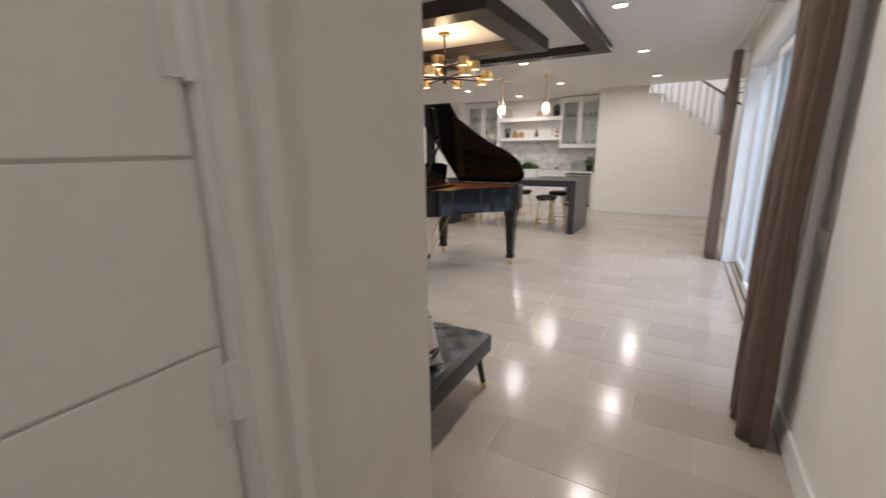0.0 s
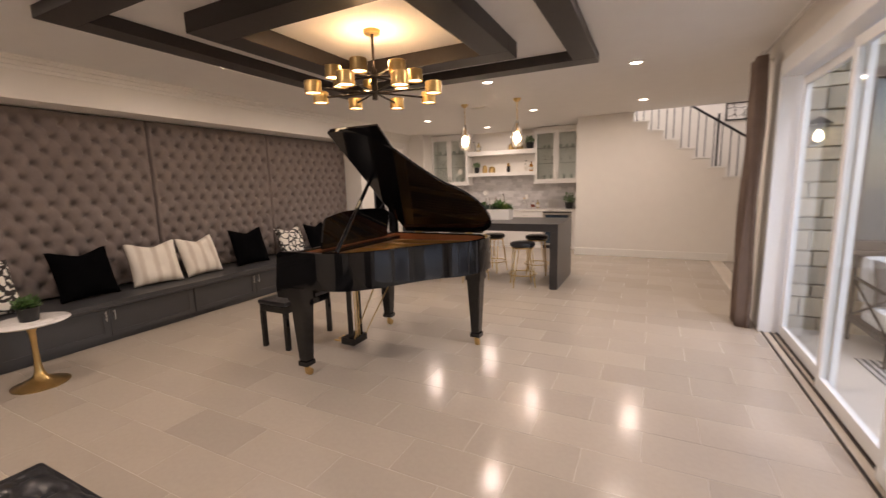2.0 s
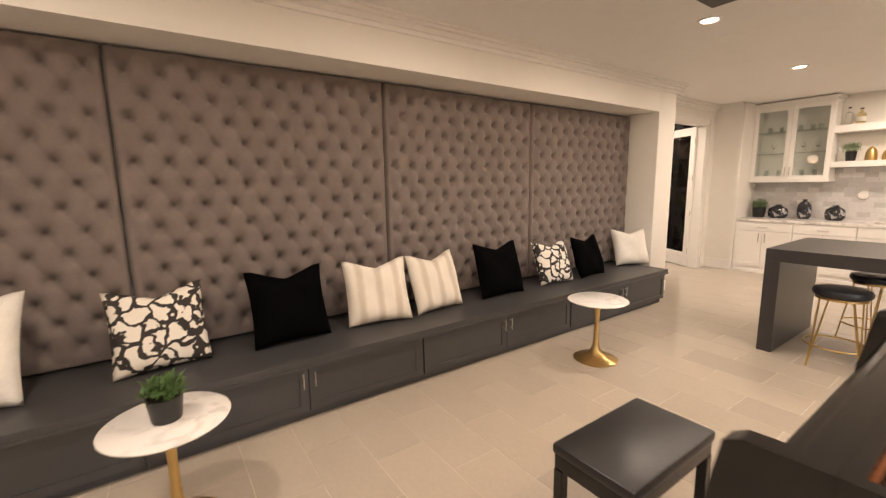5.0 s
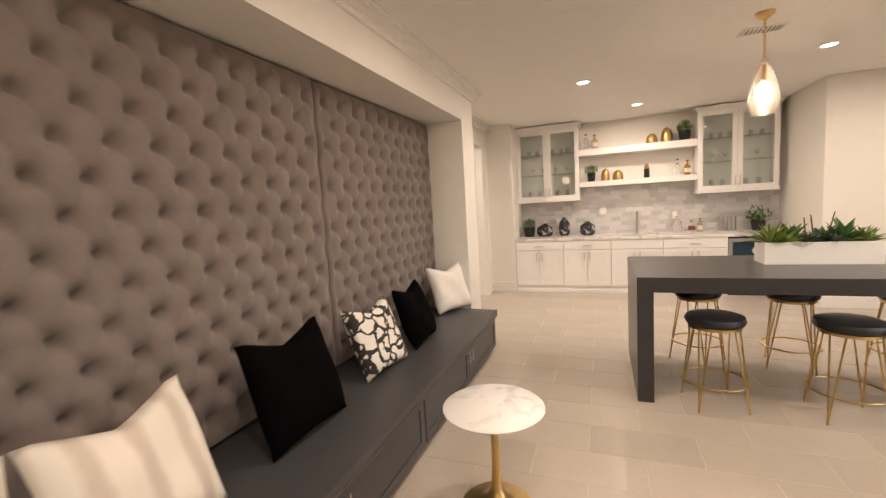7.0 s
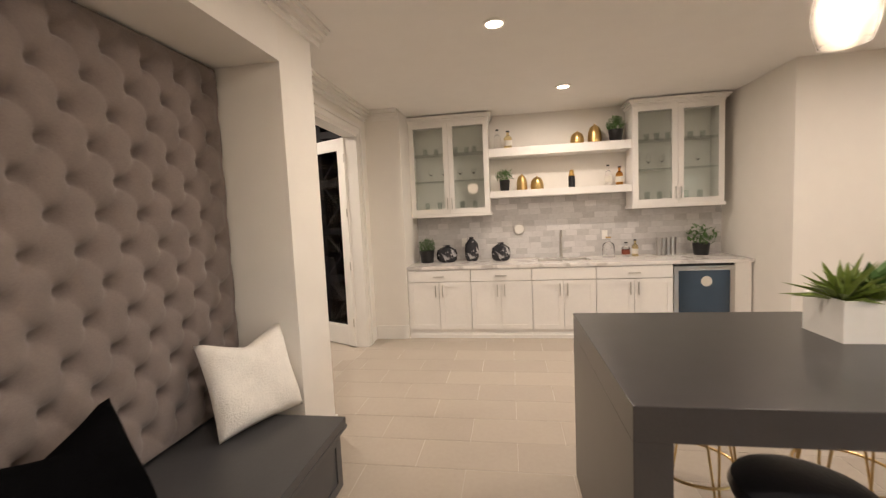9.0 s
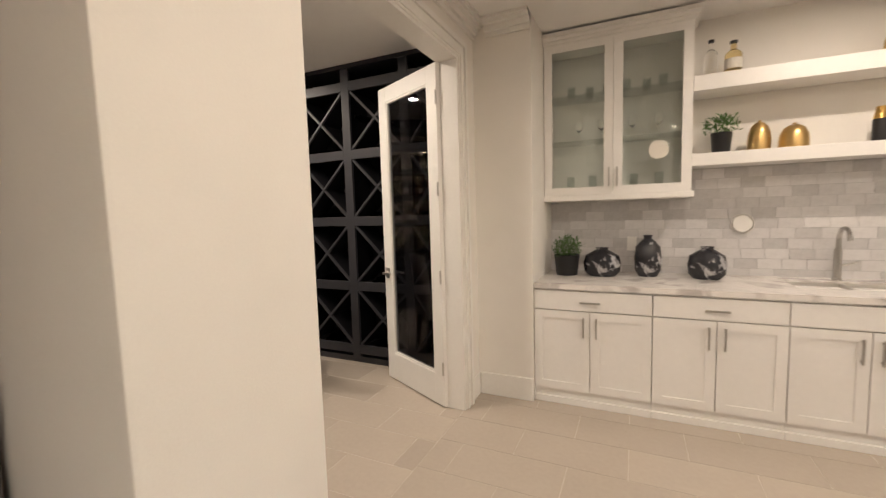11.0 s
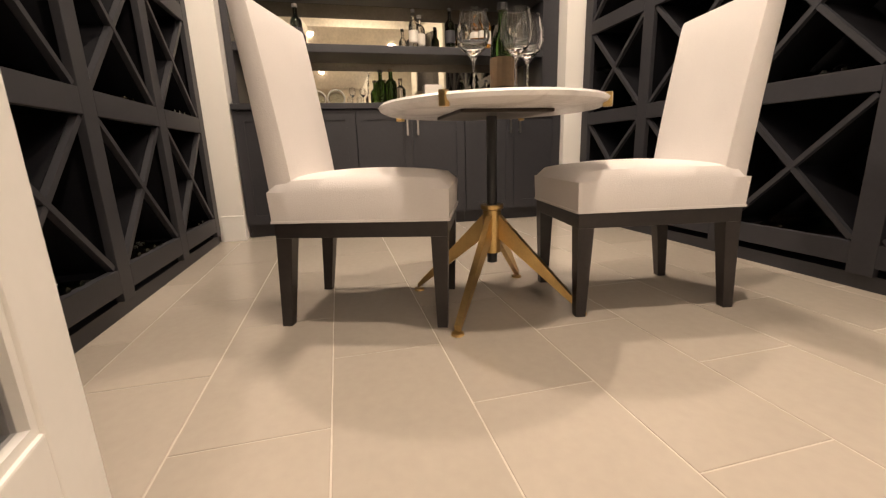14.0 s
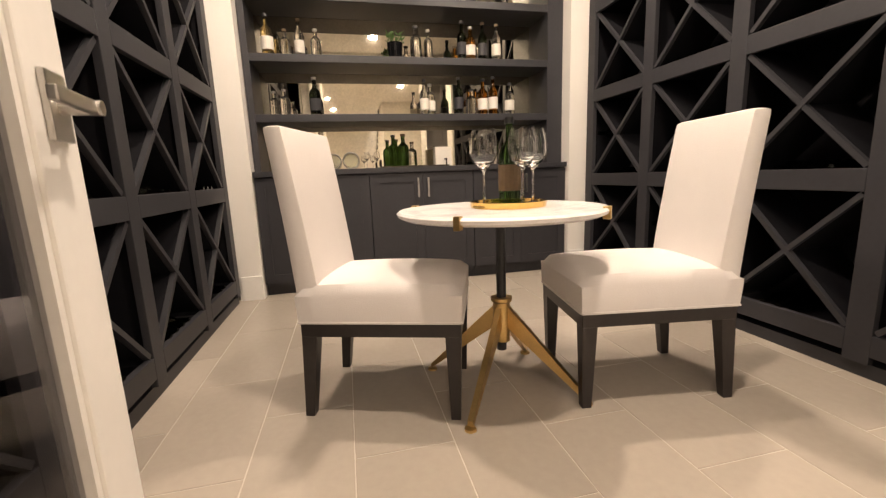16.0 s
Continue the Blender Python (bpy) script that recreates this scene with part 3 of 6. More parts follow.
def bench_unit(y0, y1):
    t = thing("bench_cabinet", (-5.62, y0, 0), "charcoal bench base cabinet with two shaker doors", "cabinet", "bench cabinets along the niche")
    L = y1 - y0
    part("body", blk(-0.8, -0.02, 0.001, L - 0.001, 0.06, 0.389), M_BENCH, t)
    part("toe_kick", blk(-0.8, -0.05, 0.001, L - 0.001, 0, 0.06), M_BENCH, t)
    for a, b, hy in ((0.01, L / 2 - 0.003, L / 2 - 0.04), (L / 2 + 0.003, L - 0.01, L / 2 + 0.04)):
        d = part("door", blk(-0.02, -0.008, a, b, 0.07, 0.38, bevel=0.002), M_BENCH, t)
        fr = B()
        for q in ((a, b, 0.07, 0.12), (a, b, 0.33, 0.38), (a, a + 0.06, 0.12, 0.33), (b - 0.06, b, 0.12, 0.33)):
            box(fr, -0.008, 0.0, q[0], q[1], q[2], q[3])
        part("door_frame", fr, M_BENCH, d)
        hb = B()
        tube(hb, (0.026, hy, 0.25), (0.026, hy, 0.36), 0.005)
        for z in (0.27, 0.34):
            tube(hb, (-0.001, hy, z), (0.026, hy, z), 0.004, seg=8)
        part("handle", hb, M_STEEL, d, "brushed nickel bar handle")


for y0, y1 in ((NY0, 2.90), (2.90, 4.76), (4.76, 6.62), (6.62, 8.545)):
    bench_unit(y0, y1)
ot = thing("wall_outlet", (-5.622, 2.84, 0.30), "white double power outlet on the bench front", "outlet")
part("plate", blk(0, 0.012, -0.06, 0.06, -0.06, 0.06, bevel=0.002), M_PLASTIC, ot)
part("socket", blk(0.012, 0.015, -0.02, 0.02, -0.035, -0.005, bevel=0.001), M_PLASTIC, ot)
part("socket", blk(0.012, 0.015, -0.02, 0.02, 0.005, 0.035, bevel=0.001), M_PLASTIC, ot)


# ---- cushions ----
def cushion(name, mat, size, thick, at, lean, turn, label, group="cushions on the bench", chop=0.07, seed=0):
    """A plump square cushion with pointed corners and a dented top edge; local y is up."""
    n = 22
    g = np.linspace(-1, 1, n)
    vs, fs = [], []
    rnd = random.Random(seed)
    for side in (1, -1):
        for i, a in enumerate(g):
            for j, b in enumerate(g):
                pinch = 1 - 0.07 * (1 - a * a) * abs(b) ** 3 * 0.9
                pinch2 = 1 - 0.07 * (1 - b * b) * abs(a) ** 3 * 0.9
                px, py = a * size / 2 * pinch2, b * size / 2 * pinch
                if b > 0:
                    py -= chop * b * b * max(0.0, 1 - abs(a) * 1.25)
                bulge = ((1 - a ** 4) * (1 - b ** 4)) ** 0.55
                w = 0.012 * math.sin(5 * a + seed) * math.sin(4 * b + 1.7 * seed)
                vs.append((px, py, side * thick / 2 * bulge + w * bulge))
    m = n * n
    for s in range(2):
        for i in range(n - 1):
            for j in range(n - 1):
                q = [s * m + i * n + j, s * m + (i + 1) * n + j, s * m + (i + 1) * n + j + 1, s * m + i * n + j + 1]
                fs.append(q if s == 0 else q[::-1])
    bm = B()
    bv = [bm.verts.new(v) for v in vs]
    for q in fs:
        bm.faces.new([bv[i] for i in q])
    bmesh.ops.remove_doubles(bm, verts=bm.verts[:], dist=0.0015)
    ob = to_object(name, bm, mat, False)
    ob.data.polygons.foreach_set("use_smooth", [True] * len(ob.data.polygons))
    ob.matrix_basis = pose(*at) @ pose(0, 0, 0, 0, 0, turn) @ pose(0, 0, 0, 90 - lean, 0, 0) @ pose(0, size / 2, 0)
    return tagged(ob, label, "cushion", group)


BZ = 0.462
cushion("cushion", M_FUR, 0.62, 0.19, (-5.98, 1.33, BZ), 20, 84, "black faux fur cushion leaning on the tufted wall", seed=1)
cushion("cushion", M_WHITEFUR, 0.63, 0.19, (-5.97, 2.08, BZ), 20, 80, "white faux fur cushion on the dark bench", seed=2)
cushion("cushion", M_PATTERN, 0.55, 0.16, (-5.99, 3.04, BZ), 20, 96, "black and white ring print cushion on the bench", seed=3)
cushion("cushion", M_FUR, 0.57, 0.19, (-5.97, 3.85, BZ), 20, 92, "black faux fur cushion on the dark bench", seed=4)
cushion("cushion", M_STRIPE, 0.56, 0.17, (-5.95, 4.56, BZ), 22, 80, "cream and beige chevron striped cushion", seed=5)
cushion("cushion", M_STRIPE, 0.55, 0.17, (-5.96, 5.18, BZ), 20, 96, "cream and beige chevron striped cushion", seed=6)
cushion("cushion", M_FUR, 0.57, 0.17, (-5.96, 5.97, BZ), 18, 88, "black faux fur cushion leaning on tufted velvet", seed=7)
cushion("cushion", M_PATTERN, 0.51, 0.15, (-5.97, 6.82, BZ), 22, 84, "black and white ring print cushion on the bench", seed=8)
cushion("cushion", M_FUR, 0.52, 0.16, (-5.95, 7.46, BZ), 20, 94, "black plain cushion tilted on the bench", seed=9)
cushion("cushion", M_WHITEFUR, 0.52, 0.17, (-6.03, 8.47, BZ), 20, 66, "white faux fur cushion at the bench end", seed=10)


# ---- pedestal tables ----
def pedestal_table(at, label):
    t = thing("side_table", at, label, "side table", "brass pedestal side tables")
    part("tabletop", lathe(B(), [(0, 0.54), (0.22, 0.54), (0.255, 0.552), (0.262, 0.561), (0.255, 0.566), (0, 0.566)], 48), M_MARBLE, t, "white marble tabletop", True)
    part("pedestal", lathe(B(), [(0, 0.0), (0.19, 0.0), (0.195, 0.008), (0.17, 0.02), (0.10, 0.042), (0.05, 0.075), (0.030, 0.13), (0.022, 0.22), (0.020, 0.34), (0.024, 0.46), (0.042, 0.52), (0.06, 0.54), (0, 0.54)], 40), M_BRASS, t, "brushed brass tulip pedestal", True)
    return t


pedestal_table((-5.07, 3.03, 0), "marble side table on a brass tulip base")
pedestal_table((-5.07, 6.28, 0), "marble side table on a brass tulip base")


def leaf_cloud(bm, count, centre, radii, size, rnd, up=0.3):
    for _ in range(count):
        while True:
            p = Vector((rnd.uniform(-1, 1), rnd.uniform(-1, 1), rnd.uniform(-0.6, 1)))
            if p.length < 1:
                break
        p = Vector((p.x * radii[0], p.y * radii[1], p.z * radii[2])) + Vector(centre)
        d = Vector((rnd.uniform(-1, 1), rnd.uniform(-1, 1), rnd.uniform(-0.3, 1) + up)).normalized()
        blade(bm, p, d, size * rnd.uniform(0.6, 1.3), size * 0.35, rnd)


def blade(bm, p, d, length, width, rnd, bend=0.3):
    p, d = Vector(p), Vector(d).normalized()
    s = d.cross(Vector((rnd.uniform(-0.3, 0.3), rnd.uniform(-0.3, 0.3), 1)))
    s = s.normalized() if s.length > 1e-3 else Vector((1, 0, 0))
    n = s.cross(d)
    a = bm.verts.new(p)
    b = bm.verts.new(p + d * length * 0.45 + s * width * 0.5 + n * length * 0.04)
    c = bm.verts.new(p + d * length * 0.45 - s * width * 0.5 + n * length * 0.04)
    e = bm.verts.new(p + d * length - Vector((0, 0, bend * length * 0.3)))
    m = bm.verts.new(p + d * length * 0.5 - n * length * 0.03)
    for f in ((a, b, m), (a, m, c), (b, e, m), (m, e, c)):
        bm.faces.new(f)


def potted_plant(at, r, hgt, leaf, label, mat_pot=None, spread=1.2, tall=0.1, seed=0, size=0.03, count=160, group=""):
    t = thing("potted_plant", at, label, "plant", group)
    rnd = random.Random(seed)
    part("pot", lathe(B(), [(0, 0), (r * 0.78, 0), (r * 0.82, 0.004), (r, hgt), (r * 0.92, hgt), (r * 0.9, hgt * 0.85), (0, hgt * 0.85)], 28), mat_pot or M_BLACK, t, "black ceramic pot", True)
    part("soil", lathe(B(), [(0, hgt * 0.86), (r * 0.9, hgt * 0.86), (r * 0.9, hgt * 0.89), (0, hgt * 0.9)], 20), M_SOIL, t)
    bm = B()
    leaf_cloud(bm, count, (0, 0, hgt + tall * 0.45), (r * spread, r * spread, tall), size, rnd)
    part("foliage", bm, leaf, t, "green leaves")
    return t


potted_plant((-5.07, 3.03, 0.566), 0.075, 0.115, M_LEAF, "small green grass plant in a black pot on the marble table", spread=1.1, tall=0.055, seed=1, size=0.05, count=260)

# ---- grand piano ----
def smooth_line(points, steps=8):
    out = []
    n = len(points)
    for i in range(n - 1):
        p0, p1, p2, p3 = (Vector(points[max(0, min(n - 1, i + k))]) for k in (-1, 0, 1, 2))
        for s in range(steps):
            t = s / steps
            out.append(tuple(0.5 * ((2 * p1) + (p2 - p0) * t + (2 * p0 - 5 * p1 + 4 * p2 - p3) * t * t + (3 * p1 - p0 - 3 * p2 + p3) * t ** 3)))
    out.append(tuple(points[-1]))
    return out


def inset(poly, d):
    n = len(poly)
    res = []
    for i in range(n):
        a, b, c = Vector(poly[i - 1]), Vector(poly[i]), Vector(poly[(i + 1) % n])
        e1, e2 = (b - a).normalized(), (c - b).normalized()
        nn = Vector((-(e1.y + e2.y), e1.x + e2.x))
        nn = nn.normalized() if nn.length > 1e-6 else Vector((-e1.y, e1.x))
        res.append(tuple(b + nn * d))
    return res


def wall_band(bm, outer, inner, z0, z1):
    n = len(outer)
    rows = [[bm.verts.new((x, y, z)) for x, y in line] for line, z in ((outer, z0), (outer, z1), (inner, z1), (inner, z0))]
    for i in range(n):
        j = (i + 1) % n
        for k in range(4):
            bm.faces.new((rows[k][i], rows[k][j], rows[(k + 1) % 4][j], rows[(k + 1) % 4][i]))
    return bm


def grand_piano():
    # local x from keyboard to tail, local y from treble (0) to bass (1.5)
    W, L = 1.5, 1.81
    t = thing("grand_piano", (-3.62, 4.02, 0), "black lacquered grand piano with its lid raised", "piano")
    side = smooth_line([(0.72, 0.0), (0.90, 0.0), (1.08, 0.06), (1.25, 0.24), (1.40, 0.50), (1.54, 0.70), (1.68, 0.83), (1.775, 1.0), (L, 1.20), (1.78, 1.38), (1.68, W - 0.02)], 6)
    outline = [(0.58, 0.0)] + side + [(1.55, W), (0.58, W)]
    part("rim", wall_band(B(), outline, inset(outline, 0.045), 0.79, 1.09), M_PIANO, t, "", True)
    ins = inset(outline, 0.046)
    part("bottom_board", prism(B(), ins, 0.79, 0.82), M_PIANO, t)
    part("soundboard", prism(B(), ins, 0.95, 0.96), M_SOUND, t, "amber spruce soundboard")
    part("inner_rim", wall_band(B(), ins, inset(outline, 0.06), 0.96, 1.078), M_REDFELT, t, "reddish varnished inner rim", True)
    plate = B()
    wall_band(plate, inset(outline, 0.065), inset(outline, 0.17), 0.975, 1.005)
    part("iron_plate", plate, M_GOLDPLATE, t, "gold painted iron plate")
    for k, yy in enumerate((0.30, 0.62, 0.95, 1.2)):
        plate = B()
        x1 = (1.22, 1.42, 1.60, 1.66)[k]
        v = [(0.74, yy + 0.05), (x1, yy + 0.16 + 0.02 * k), (x1, yy + 0.20 + 0.02 * k), (0.74, yy + 0.10)]
        part("plate_strut", prism(plate, v, 1.006, 1.03), M_GOLDPLATE, t, "gold painted plate strut")
    part("pin_plate", blk(0.69, 0.82, 0.11, W - 0.11, 1.006, 1.022, bevel=0.004), M_GOLDPLATE, t, "gold painted pin plate")
    st = B()
    for i in range(46):
        yy = 0.1 + i * 0.028
        x1 = min(1.64, 1.0 + i * 0.024)
        tube(st, (0.76, yy, 1.028), (x1, min(yy + 0.12, 1.38), 1.020), 0.0015, seg=4)
    s = part("string_band", st, M_BRASS, t, "metal strings")
    s["kind"] = "stuff"
    part("pin_block", blk(0.60, 0.69, 0.05, W - 0.05, 1.02, 1.055, bevel=0.004), M_PIANO, t)
    # keybed and cheeks
    part("keybed", blk(0.36, 0.59, 0.0, W, 0.69, 0.77, bevel=0.006), M_PIANO, t)
    for y0 in (0.0, W - 0.055):
        c = B()
        prof = [(0.36, 0.77), (0.36, 0.82), (0.375, 0.90), (0.385, 0.98), (0.40, 1.065), (0.43, 1.083), (0.579, 1.09), (0.579, 0.77)]
        lo = [c.verts.new((a, y0, z)) for a, z in prof]
        hi = [c.verts.new((a, y0 + 0.055, z)) for a, z in prof]
        for i in range(len(prof)):
            j = (i + 1) % len(prof)
            c.faces.new((lo[i], lo[j], hi[j], hi[i]))
        c.faces.new(lo)
        c.faces.new(hi[::-1])
        part("cheek", c, M_PIANO, t)
    part("fallboard", blk(0.48, 0.51, 0.056, W - 0.056, 0.79, 1.055, bevel=0.006), M_PIANO, t)
    part("top_shelf", blk(0.511, 0.578, 0.056, W - 0.056, 1.055, 1.075, bevel=0.004), M_PIANO, t)
    keys = B()
    kw = (W - 0.16) / 52
    for i in range(52):
        box(keys, 0.39, 0.48, 0.08 + i * kw, 0.08 + (i + 1) * kw - 0.0012, 0.79, 0.815)
    part("white_keys", keys, M_IVORY, t, "ivory white keys")
    for i in range(51):
        if i % 7 not in (1, 4):
            part("black_key", blk(0.42, 0.48, 0.08 + (i + 1) * kw - 0.006, 0.08 + (i + 1) * kw + 0.006, 0.815, 0.827), M_BLACK, t)
    part("key_slip", blk(0.362, 0.388, 0.056, W - 0.056, 0.77, 0.802, bevel=0.003), M_PIANO, t)
    # music desk
    d = B()
    arch = smooth_line([(0.26, 0.0), (0.27, 0.24), (0.38, 0.29), (0.55, 0.31), (0.75, 0.315), (0.95, 0.31), (1.12, 0.29), (1.23, 0.24), (1.24, 0.0)], 4)
    lo = [d.verts.new((0.64 + 0.18 * z, y, 1.075 + z)) for y, z in arch]
    hi = [d.verts.new((0.66 + 0.18 * z, y, 1.075 + z)) for y, z in arch]
    for i in range(len(arch)):
        j = (i + 1) % len(arch)
        d.faces.new((lo[i], lo[j], hi[j], hi[i]))
    d.faces.new(lo)
    d.faces.new(hi[::-1])
    part("music_desk", d, M_PIANO, t)
    # lid, hinged along the bass side
    A = radians(38.7)
    lid_line = [(0.747, -0.012)] + [(x, y - 0.012) for x, y in side[3:]] + [(1.64, W + 0.01), (0.747, W + 0.01)]

    def lift(bm):
        for v in bm.verts:
            u, h = (W - v.co.y), v.co.z
            v.co.y, v.co.z = W - u * math.cos(A) + h * math.sin(A), 1.10 + u * math.sin(A) + h * math.cos(A)
        return bm
    part("lid", lift(prism(B(), lid_line, 0.0, 0.022)), M_PIANO, t)
    part("lid_flap", lift(prism(B(), [(0.757, -0.012), (1.235, -0.012), (1.235, W), (0.757, W)], 0.026, 0.044)), M_PIANO, t, "folded-back front flap")
    pr = B()
    tube(pr, (0.98, 0.07, 1.09), (0.93, W - 1.02 * math.cos(A), 1.10 + 1.02 * math.sin(A)), 0.018, 0.015, 8)
    part("lid_prop", pr, M_PIANO, t)
    for xx in (0.9, 1.5):
        part("hinge", tube(B(), (xx - 0.04, W + 0.004, 1.096), (xx + 0.04, W + 0.004, 1.096), 0.008, seg=8), M_BRASS, t)
    # legs with casters
    for lx, ly in ((0.58, 0.06), (0.50, 1.44), (1.675, 1.24)):
        lg = B()
        for w0, w1, z0, z1 in ((0.040, 0.066, 0.14, 0.68), (0.050, 0.050, 0.10, 0.14), (0.078, 0.078, 0.68, 0.79)):
            a = [lg.verts.new((lx + sx * w0, ly + sy * w0, z0)) for sx, sy in ((-1, -1), (1, -1), (1, 1), (-1, 1))]
            b = [lg.verts.new((lx + sx * w1, ly + sy * w1, z1)) for sx, sy in ((-1, -1), (1, -1), (1, 1), (-1, 1))]
            for i in range(4):
                lg.faces.new((a[i], a[(i + 1) % 4], b[(i + 1) % 4], b[i]))
            lg.faces.new(a[::-1])
            lg.faces.new(b)
        leg = part("leg", lg, M_PIANO, t)
        cs = B()
        tube(cs, (lx, ly, 0.05), (lx, ly, 0.10), 0.024)
        tube(cs, (lx - 0.018, ly + 0.02, 0.03), (lx + 0.018, ly + 0.02, 0.03), 0.03, seg=16)
        part("caster", cs, M_BRASS, leg, "brass caster")
    # pedal lyre
    ly = B()
    for yy in (0.68, 0.82):
        box(ly, 0.54, 0.58, yy - 0.018, yy + 0.018, 0.12, 0.70, bevel=0.005)
    box(ly, 0.46, 0.62, 0.64, 0.86, 0.05, 0.12, bevel=0.008)
    box(ly, 0.50, 0.62, 0.62, 0.88, 0.68, 0.79, bevel=0.006)
    lyre = part("pedal_lyre", ly, M_PIANO, t)
    rods = B()
    for yy in (0.72, 0.75, 0.78):
        tube(rods, (0.59, yy, 0.1), (0.59, yy, 0.70), 0.005, seg=8)
    tube(rods, (0.60, 0.66, 0.09), (0.98, 0.60, 0.79), 0.005, seg=8)
    tube(rods, (0.60, 0.84, 0.09), (0.98, 0.90, 0.79), 0.005, seg=8)
    part("pedal_rod", rods, M_BRASS, lyre, "thin brass rods")
    for yy in (0.69, 0.75, 0.81):
        part("pedal", blk(0.34, 0.47, yy - 0.015, yy + 0.015, 0.055, 0.068, bevel=0.005), M_BRASS, lyre, "brass pedal")


grand_piano()

pb = thing("piano_bench", (-3.79, 4.72, 0), "black lacquered piano bench with a leather seat", "bench")
part("seat", blk(-0.19, 0.19, -0.33, 0.33, 0.45, 0.50, bevel=0.018), M_LEATHER, pb, "black leather seat", True)
part("apron", blk(-0.18, 0.18, -0.32, 0.32, 0.38, 0.449, bevel=0.004), M_PIANO, pb)
for sx in (-1, 1):
    for sy in (-1, 1):
        part("leg", blk(sx * 0.16 - 0.022, sx * 0.16 + 0.022, sy * 0.30 - 0.022, sy * 0.30 + 0.022, 0, 0.38, bevel=0.004), M_PIANO, pb)


# ---- chandelier ----
def chandelier():
    t = thing("chandelier", (-2.69, 4.79, 0), "brass drum-cup chandelier with lit downward lamps", "chandelier")
    part("canopy", lathe(B(), [(0, H + 0.019), (0.075, H + 0.019), (0.07, H - 0.01), (0, H - 0.012)], 28), M_BRASS, t, "", True)
    st = B()
    tube(st, (0, 0, 2.42), (0, 0, H - 0.01), 0.011)
    tube(st, (0, 0, 2.36), (0, 0, 2.62), 0.024)
    part("stem", st, M_DARKMETAL, t, "dark bronze stem", True)
    for n, rad, z, off in ((8, 0.54, 2.42, 0.2), (7, 0.36, 2.56, 0.5)):
        for i in range(n):
            a = 2 * math.pi * i / n + off
            c, s = math.cos(a), math.sin(a)
            arm = B()
            tube(arm, (0, 0, z + 0.0), (c * (rad - 0.055), s * (rad - 0.055), z + 0.0), 0.009, seg=8)
            part("arm", arm, M_DARKMETAL, t, "dark bronze arm")
            cup = part("cup", lathe(B(), [(0.03, 0.05), (0.066, 0.05), (0.07, 0.046), (0.07, -0.05), (0.066, -0.05), (0.064, -0.045), (0.064, 0.04), (0.03, 0.04)], 28, (c * rad, s * rad, z)), M_BRASS, t, "brushed brass drum cup", True)
            part("lamp_disc", lathe(B(), [(0, -0.038), (0.062, -0.038), (0.062, -0.03), (0, -0.03)], 20, (c * rad, s * rad, z)), M_CUPLIGHT, cup, "glowing warm diffuser")
            part("up_disc", lathe(B(), [(0, 0.035), (0.029, 0.035), (0.029, 0.045), (0, 0.045)], 12, (c * rad, s * rad, z)), M_CUPLIGHT, cup, "glowing upper diffuser")


chandelier()
bulb(-2.69, 4.79, 2.70, 7, 0.05, (1.0, 0.64, 0.30))


# ---- ceiling fittings ----
def downlight(x, y, z=H):
    t = thing("ceiling_downlight", (x, y, z), "white recessed ceiling downlight, lit", "ceiling light", "recessed ceiling downlights")
    part("trim_ring", lathe(B(), [(0.062, -0.001), (0.09, -0.001), (0.088, -0.009), (0.066, -0.012), (0.062, -0.008)], 28), M_TRIM, t)
    part("lens", lathe(B(), [(0, -0.002), (0.061, -0.002), (0.061, -0.006), (0, -0.007)], 24), M_LAMPDISC, t, "glowing lens")


for x, y in DOWNLIGHTS + WINE_LIGHTS:
    downlight(x, y)
for x, y in STAIR_LIGHTS:
    downlight(x, y, 5.2)


def vent(at, w, l, label):
    t = thing("ceiling_vent", at, label, "air vent")
    part("backing", blk(-w / 2, w / 2, -l / 2, l / 2, -0.004, -0.001), M_BLACK, t)
    fr = B()
    for q in ((-w / 2 - 0.02, -w / 2, -l / 2 - 0.02, l / 2 + 0.02), (w / 2, w / 2 + 0.02, -l / 2 - 0.02, l / 2 + 0.02), (-w / 2, w / 2, -l / 2 - 0.02, -l / 2), (-w / 2, w / 2, l / 2, l / 2 + 0.02)):
        box(fr, q[0], q[1], q[2], q[3], -0.012, -0.001)
    part("frame", fr, M_TRIM, t)
    n = 9
    for i in range(n):
        x = -w / 2 + (i + 0.5) * w / n
        part("slat", blk(x - 0.006, x + 0.006, -l / 2, l / 2, -0.012, -0.004), M_TRIM, t)


vent((-3.24, 8.70, H), 0.28, 0.14, "white slatted ceiling air vent")
vent((-0.08, 4.85, H), 0.14, 0.28, "white slatted ceiling air vent")
sp = thing("ceiling_speaker", (-4.7, 7.62, H), "round white in-ceiling speaker", "speaker")
part("grille", lathe(B(), [(0, -0.004), (0.10, -0.004), (0.112, -0.001), (0, -0.001)], 32), M_PLASTIC, sp)


